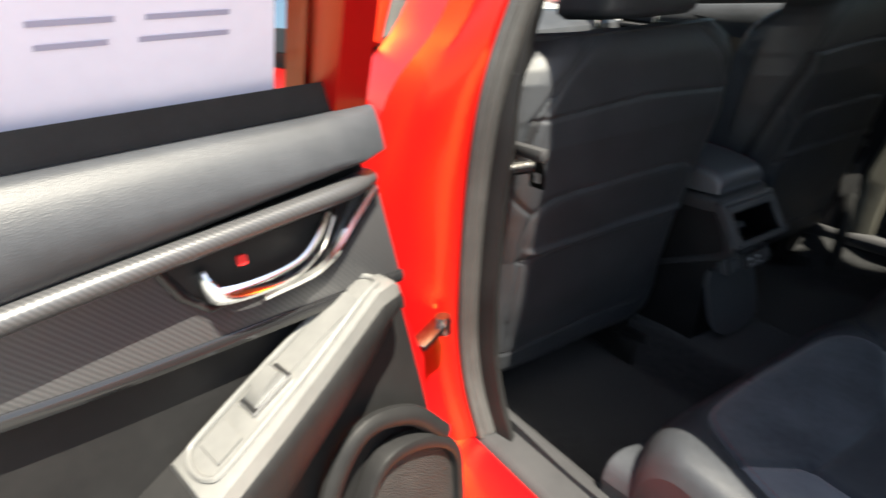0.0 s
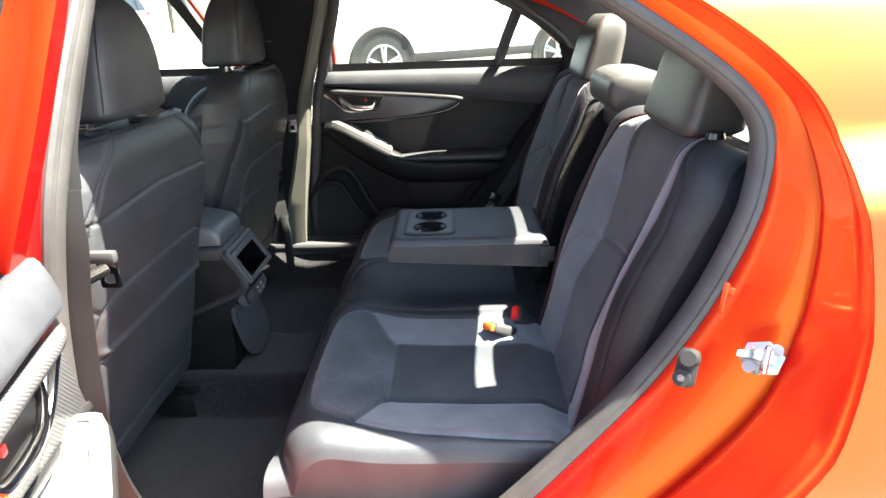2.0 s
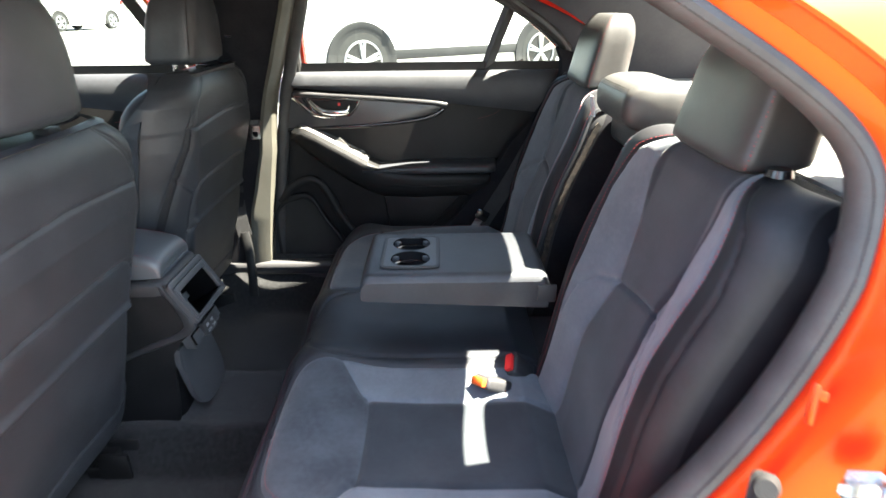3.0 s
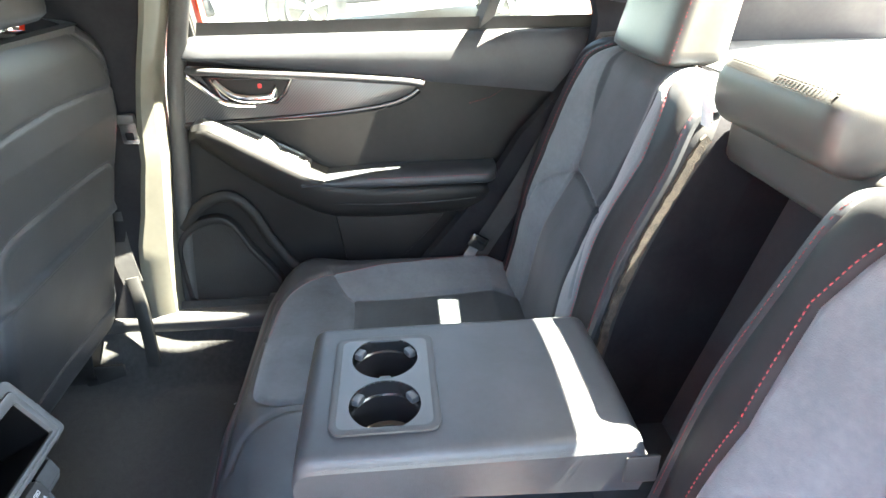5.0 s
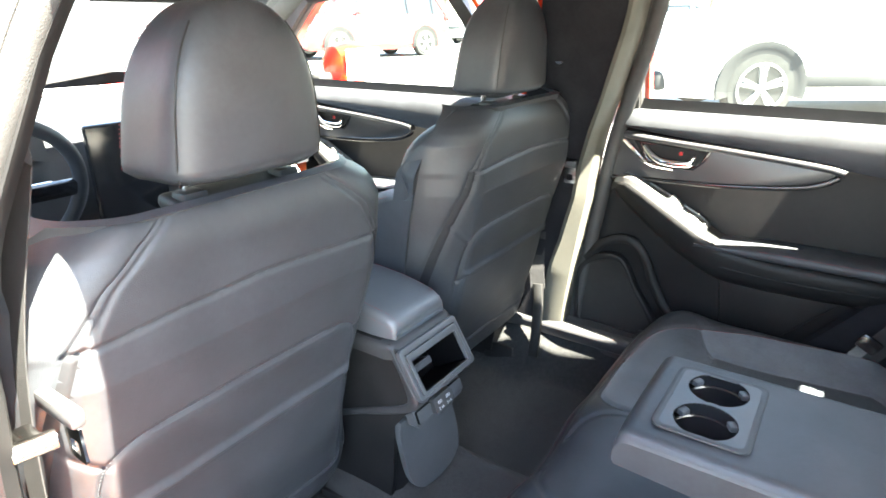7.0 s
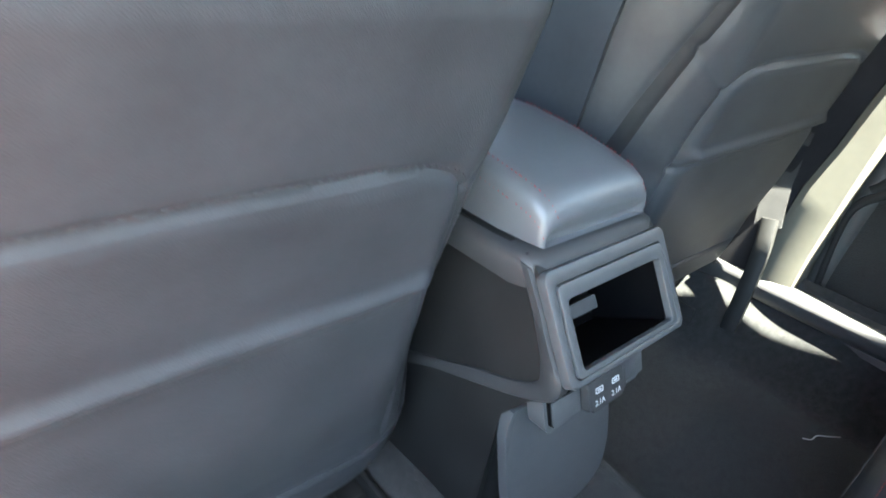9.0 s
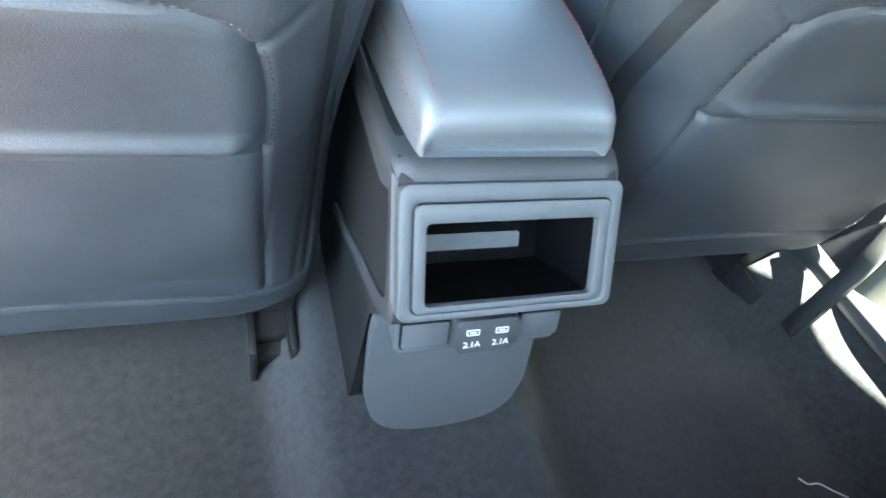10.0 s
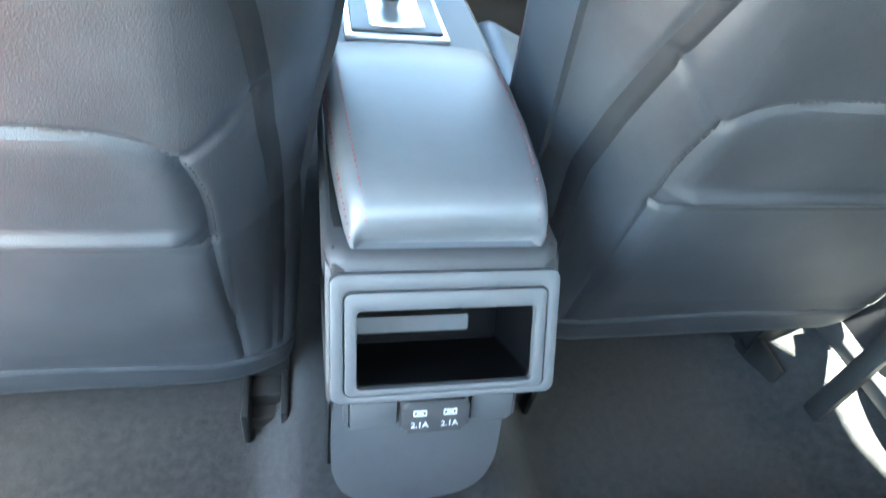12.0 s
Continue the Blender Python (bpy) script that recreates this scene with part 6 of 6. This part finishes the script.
part("door_check", joined(box(-0.82, -0.01, 0.565, 0.09, 0.03, 0.010, 0.003, 2, (0, 0, 30)), rod((-0.79, 0.0, 0.55), (-0.79, 0.0, 0.58), 0.012)), STEEL, car, "greasy steel check strap")
for z in (0.48, 0.80):
    hg = part("hinge", joined(box(-0.80, 0.115, z, 0.09, 0.03, 0.055, 0.006, 2, (0, 0, 25)), rod((-0.84, 0.11, z - 0.035), (-0.84, 0.11, z + 0.035), 0.012)), RED, car, "red painted door hinge")
    for q in (-1, 1):
        part("bolt", rod((-0.785, 0.10, z + q * 0.014), (-0.785, 0.09, z + q * 0.014), 0.007, 6), RED, hg)

# ---- front cabin ----
dash = thing("dashboard", (0, 1.25, 0.5), "black soft-touch dashboard below the windscreen", "dashboard")
part("top_pad", loft([[(x, y, z) for y, z in ((1.02, 0.70), (1.00, 0.82), (1.03, 0.90), (1.12, 0.945), (1.60, 0.95), (1.60, 0.6))] for x in np.linspace(-0.70, 0.70, 9)]), LEATHER, dash)
part("binnacle", loft([[(x, y, z + 0.035 * math.cos((x + 0.38) / 0.19 * math.pi / 2)) for y, z in ((0.98, 0.86), (0.99, 0.94), (1.15, 0.97), (1.2, 0.9))] for x in np.linspace(-0.57, -0.19, 11)]), PLASTIC, dash)
part("touch_screen", box(0, 0.985, 0.80, 0.20, 0.02, 0.27, 0.008), PLASTIC_GLOSS, dash, "dark upright touch screen")
wheel = thing("steering_wheel", (-0.385, 0.82, 0.84), "black leather steering wheel", "steering wheel")
tilt = Matrix.Translation((-0.385, 0.82, 0.83)) @ pose(0, 0, 0, -66, 0, 0)
bm = loft([[tilt @ Vector(((0.183 + 0.016 * math.cos(b)) * math.cos(a), (0.183 + 0.016 * math.cos(b)) * math.sin(a), 0.014 * math.sin(b))) for b in [2 * math.pi * k / 12 for k in range(12)]] for a in [2 * math.pi * k / 48 for k in range(49)]], True, False)
part("rim", bm, LEATHER, wheel)
hub = box(0, 0, -0.01, 0.14, 0.12, 0.06, 0.025, 3)
hub.transform(tilt)
part("hub", hub, PLASTIC, wheel)
for a in (0, 180, 270):
    b = box(0.12, 0, 0, 0.12, 0.04, 0.018, 0.006)
    b.transform(tilt @ pose(0, 0, 0, 0, 0, a))
    part("spoke", b, PLASTIC_GLOSS, wheel)
for a in (0, 180):
    for k in range(2):
        b = box(0.105, -0.01 + 0.02 * k, 0.012, 0.045, 0.012, 0.006, 0.002)
        b.transform(tilt @ pose(0, 0, 0, 0, 0, a))
        part("button", b, SATIN, wheel)
mirror = thing("rear_view_mirror", (0, 0.80, 1.27), "black rear-view mirror on the windscreen", "mirror")
part("housing", box(0.0, 0.80, 1.255, 0.25, 0.035, 0.075, 0.018, 3), PLASTIC, mirror)
part("mirror_glass", box(0.0, 0.781, 1.255, 0.225, 0.003, 0.055, 0.001), material("mirror silver", (0.9, 0.9, 0.9), 0.02, 1.0), mirror)
part("stalk", rod((0, 0.81, 1.27), (0, 0.86, 1.33), 0.012), PLASTIC, mirror)
sm = thing("side_mirror", (0.86, 0.98, 1.0), "red wing mirror on the passenger side", "mirror")
part("shell", loft([[(0.80 + 0.22 * t, 1.00 + (0.06 * e) * math.cos(a), 1.03 + 0.075 * e * math.sin(a)) for a in [2 * math.pi * k / 20 for k in range(20)]] for t, e in ((0, 0.5), (0.05, 0.85), (0.3, 1.0), (0.7, 1.0), (0.92, 0.85), (1.0, 0.5))]), RED, sm)
part("mirror_glass", loft([[(0.82 + 0.18 * t, 0.938, 1.03 + z) for z in (-0.055, 0.055)] for t in (0, 1)], False), material("wing mirror silver", (0.85, 0.87, 0.9), 0.03, 1.0), sm)
part("foot", box(0.79, 1.02, 0.985, 0.10, 0.05, 0.04, 0.012), PLASTIC, sm)


# ---- outside ----
WHITE_PAINT = mottle(material("white car paint", (0.7, 0.7, 0.68), 0.3, 0.0, Coat_Weight=1.0), (0.68, 0.68, 0.66), (0.74, 0.74, 0.72), 2)
CLAD = material("grey arch cladding", (0.022, 0.022, 0.023), 0.7, Specular_IOR_Level=0.25)
TYRE = grained(mottle(material("tyre rubber", (0.025, 0.025, 0.025), 0.85), (0.012, 0.012, 0.0125), (0.020, 0.020, 0.020), 12), 120, 0.5)
ALLOY = material("silver alloy", (0.42, 0.42, 0.43), 0.35, 0.9)
LAMP_RED = material("tail lamp red", (0.4, 0.01, 0.01), 0.2)
LAMP_CLEAR = material("headlamp glass", (0.5, 0.52, 0.55), 0.1, 0.3)


def parked_car(name, x, y, yaw, paint, label, length=4.8, width=1.9, height=1.7, hood=0.95, sedan=False, clad=True, wheelbase=2.79, r=0.36):
    """A parked car, nose along its own +y."""
    zg = ground_z(x)
    ob = thing(name, (x, y, zg), label, "car", "parked cars")
    M = Matrix.Translation((x, y, zg)) @ pose(0, 0, 0, 0, 0, yaw)
    L, W = length / 2, width / 2

    def put(bm):
        bm.transform(M)
        return bm

    def ring(yy, w, z0, z1, belt):
        return [(-w * 0.90, yy, z0), (w * 0.90, yy, z0), (w, yy, z0 + 0.2), (w * 1.0, yy, (z0 + belt) / 2 + 0.1), (w * 0.965, yy, belt), (w * 0.62, yy, z1), (-w * 0.62, yy, z1), (-w * 0.965, yy, belt), (-w, yy, (z0 + belt) / 2 + 0.1), (-w, yy, z0 + 0.2)]

    belt = hood + 0.12
    rings = [ring(-L, W * 0.82, 0.42, belt - 0.05, belt - 0.1), ring(-L + 0.08, W * 0.93, 0.3, belt + 0.04, belt - 0.03), ring(-L + 0.35, W, 0.25, belt + 0.06, belt),
             ring(0, W, 0.22, belt + 0.05, belt), ring(L - 1.35, W, 0.22, hood + 0.13, belt - 0.03), ring(L - 0.5, W * 0.98, 0.24, hood + 0.04, hood - 0.06), ring(L - 0.15, W * 0.92, 0.26, hood - 0.06, hood - 0.16), ring(L, W * 0.78, 0.34, hood - 0.22, hood - 0.3)]
    part("body", put(loft(rings)), paint, ob, sharp=35)
    ya, yb = (-L + 0.75, L - 1.75) if sedan else (-L + 0.12, L - 1.55)
    r0, r1 = ya + (0.55 if sedan else 0.35), yb - 0.55
    lo, hi = W * 0.93, W * 0.70
    gl = [[(-lo, ya, belt - 0.02), (lo, ya, belt - 0.02), (lo, yb, belt - 0.02), (-lo, yb, belt - 0.02)], [(-hi, r0, height - 0.06), (hi, r0, height - 0.06), (hi, r1, height - 0.06), (-hi, r1, height - 0.06)]]
    part("glasshouse", put(loft(gl)), CAR_GLASS, ob, "dark car windows", sharp=20)
    rf_ = box(0, (r0 + r1) / 2, height - 0.05, hi * 2.02, r1 - r0 + 0.06, 0.07, 0.03, 3)
    part("roof", put(rf_), paint, ob)
    for s in (-1, 1):
        for t0, t1 in ((ya, r0), (yb, r1)):
            part("pillar", put(rod((s * lo * 1.005, t0, belt - 0.02), (s * hi * 1.01, t1, height - 0.05), 0.05, 8)), paint, ob)
        ym = (r0 + r1) / 2 - 0.1
        for q in (ym, ym - 0.95):
            part("door_post", put(rod((s * lo * 1.005, q, belt - 0.02), (s * hi * 1.01, q - 0.03, height - 0.05), 0.035, 8)), PLASTIC_GLOSS, ob)
        part("side_moulding", put(box(s * W * 0.985, 0, 0.42, 0.04, wheelbase - 2 * r - 0.15, 0.12, 0.015)), CLAD if clad else paint, ob)
        for q in (ym + 0.55, ym - 0.42):
            part("door_handle", put(box(s * W * 1.0, q, belt - 0.16, 0.03, 0.2, 0.03, 0.01)), paint, ob)
        part("headlamp", put(box(s * W * 0.78, L - 0.22, hood - 0.20, 0.34, 0.36, 0.14, 0.05, 3)), LAMP_CLEAR, ob)
        part("tail_lamp", put(box(s * W * 0.86, -L + 0.12, belt - 0.10, 0.22, 0.2, 0.16, 0.04, 3)), LAMP_RED, ob)
        part("mirror", put(box(s * (W + 0.1), yb - 0.05, belt + 0.08, 0.22, 0.12, 0.15, 0.04, 3)), paint, ob)
        for wy in (-wheelbase / 2, wheelbase / 2):
            wo = part("wheel", put(rod((s * (W - 0.24), wy, r), (s * (W + 0.005), wy, r), r * 0.70, 32)), PLASTIC_GLOSS, ob)
            ty = loft([[(s * (W - 0.11 + q), wy + (rr) * math.cos(a), r + rr * math.sin(a)) for q, rr in ((-0.11, r * 0.72), (-0.11, r * 0.97), (-0.06, r), (0.08, r), (0.118, r * 0.95), (0.118, r * 0.70))] for a in [2 * math.pi * k / 40 for k in range(41)]], False)
            part("tyre", put(ty), TYRE, wo)
            for k in range(5):
                a = 2 * math.pi * k / 5 + 0.3
                for da in (-0.12, 0.12):
                    part("spoke", put(rod((s * (W + 0.015), wy, r), (s * (W + 0.01), wy + r * 0.68 * math.cos(a + da), r + r * 0.68 * math.sin(a + da)), 0.022, 6)), ALLOY, wo)
            part("rim_edge", put(loft([[(s * (W + 0.012 + 0.014 * math.cos(b)), wy + (r * 0.69 + 0.014 * math.sin(b)) * math.cos(a), r + (r * 0.69 + 0.014 * math.sin(b)) * math.sin(a)) for b in [2 * math.pi * j / 8 for j in range(8)]] for a in [2 * math.pi * k / 40 for k in range(41)]], True, False)), ALLOY, wo)
            arch = loft([[(s * (W + q), wy + rr * math.cos(a), r + rr * math.sin(a)) for q, rr in ((0.006, r * 0.93), (0.009, r * 1.10), (0.016, r * 1.14), (0.016, r * 1.30), (-0.01, r * 1.32))] for a in np.linspace(-0.25, math.pi + 0.25, 24)], False)
            part("wheel_arch", put(arch), CLAD if clad else PLASTIC_GLOSS, ob, "dark wheel arch")
    part("grille", put(box(0, L - 0.04, hood - 0.38, W * 1.2, 0.08, 0.22, 0.03)), PLASTIC_GLOSS, ob)
    part("bumper", put(box(0, L - 0.06, 0.42, W * 1.7, 0.16, 0.2, 0.05, 3)), CLAD if clad else paint, ob)
    return ob


parked_car("suv", 7.77, -0.36, 33, WHITE_PAINT, "white mid-size SUV with grey wheel-arch cladding parked across the lane", 4.86, 1.92, 1.73, 1.06, wheelbase=2.8, r=0.35)
RED_TRUCK = mottle(material("dull red paint", (0.35, 0.02, 0.02), 0.3, 0.0, Coat_Weight=1.0), (0.32, 0.018, 0.018), (0.38, 0.024, 0.022), 2)
GREY_PAINT = mottle(material("graphite paint", (0.06, 0.065, 0.07), 0.3, 0.3, Coat_Weight=1.0), (0.055, 0.06, 0.065), (0.07, 0.075, 0.08), 2)
GREEN_PAINT = mottle(material("pale green-grey paint", (0.35, 0.42, 0.38), 0.3, 0.2, Coat_Weight=1.0), (0.33, 0.40, 0.36), (0.37, 0.44, 0.40), 2)
parked_car("hatchback", 15.5, -5.6, 20, RED_TRUCK, "dull red hatchback parked behind the SUV", 4.3, 1.8, 1.5, 0.95, clad=False, wheelbase=2.6, r=0.33)
parked_car("pickup", 13.5, 12.0, 75, RED_TRUCK, "dull red car parked across the lot", 5.0, 1.95, 1.8, 1.05, clad=False, wheelbase=3.0, r=0.38)
parked_car("van", 27.0, 15.5, 80, WHITE_PAINT, "white van parked far across the lot", 5.2, 2.0, 2.1, 1.1, clad=False, wheelbase=3.2, r=0.36)
for k, (x, y, p) in enumerate(((22, 5.5, GREY_PAINT), (23, 1.8, WHITE_PAINT), (23.5, -2.2, GREY_PAINT), (24.5, -6.8, GREEN_PAINT))):
    parked_car("saloon", x, y, 90, p, ("graphite", "white", "graphite", "pale green")[k] + " saloon in a far row of parked cars", 4.7, 1.85, 1.48, 0.92, sedan=True, clad=False, wheelbase=2.75, r=0.33)
for k, (x, y, yaw, p) in enumerate(((-1.9, 5.6, 10, GREEN_PAINT), (-4.6, 6.4, 10, RED_TRUCK), (-0.2, 9.8, 95, GREY_PAINT))):
    parked_car("sedan", x, y, yaw, p, ("pale green", "dull red", "graphite")[k] + " sedan parked ahead of the open door", 4.7, 1.85, 1.48, 0.92, sedan=True, clad=False, wheelbase=2.75, r=0.33)


# Trees at the lot's edge.
LEAF = mottle(material("green leaves", (0.08, 0.14, 0.03), 0.6), (0.06, 0.11, 0.02), (0.12, 0.18, 0.05), 3)
BARK = grained(mottle(material("grey bark", (0.12, 0.1, 0.08), 0.9), (0.09, 0.075, 0.06), (0.15, 0.125, 0.1), 8), 30, 1.0, 0.01)


def tree(x, y, h, seed):
    rnd = random.Random(seed)
    zg = ground_z(x)
    ob = thing("tree", (x, y, zg), "leafy green tree at the edge of the lot", "tree", "trees")
    limbs = [rod((x, y, zg), (x, y, zg + h * 0.45), 0.16, 10, 0.10)]
    tips = []
    for k in range(9):
        a, e = rnd.uniform(0, 6.28), rnd.uniform(0.5, 1.2)
        b = Vector((x, y, zg + h * rnd.uniform(0.3, 0.45)))
        t = b + Vector((math.cos(a) * math.cos(e), math.sin(a) * math.cos(e), math.sin(e))) * h * rnd.uniform(0.25, 0.45)
        limbs.append(rod(b, t, 0.06, 8, 0.015))
        tips.append(t)
    part("trunk", joined(*limbs), BARK, ob)
    verts, faces = [], []
    for t in tips + [(a + b) / 2 for a, b in zip(tips, tips[1:])]:
        for _ in range(160):
            c = t + Vector((rnd.gauss(0, 0.5), rnd.gauss(0, 0.5), rnd.gauss(0, 0.42)))
            r = rnd.uniform(0.06, 0.14)
            n = Vector((rnd.gauss(0, 1), rnd.gauss(0, 1), rnd.gauss(0, 1))).normalized()
            u = n.orthogonal().normalized()
            w = n.cross(u)
            k = len(verts)
            verts += [c + u * r, c + w * r * 0.5, c - u * r, c - w * r * 0.5]
            faces.append((k, k + 1, k + 2, k + 3))
    me = bpy.data.meshes.new("t")
    me.from_pydata([tuple(v) for v in verts], [], faces)
    bm = bmesh.new()
    bm.from_mesh(me)
    tagged(part("crown", bm, LEAF, ob, smooth=False), kind="stuff")


for x, y, h, seed in ((31, 21, 6.5, 1), (36, 16, 7.0, 2), (33, 28, 6.0, 3), (40, 8, 7.5, 4)):
    tree(x, y, h, seed)
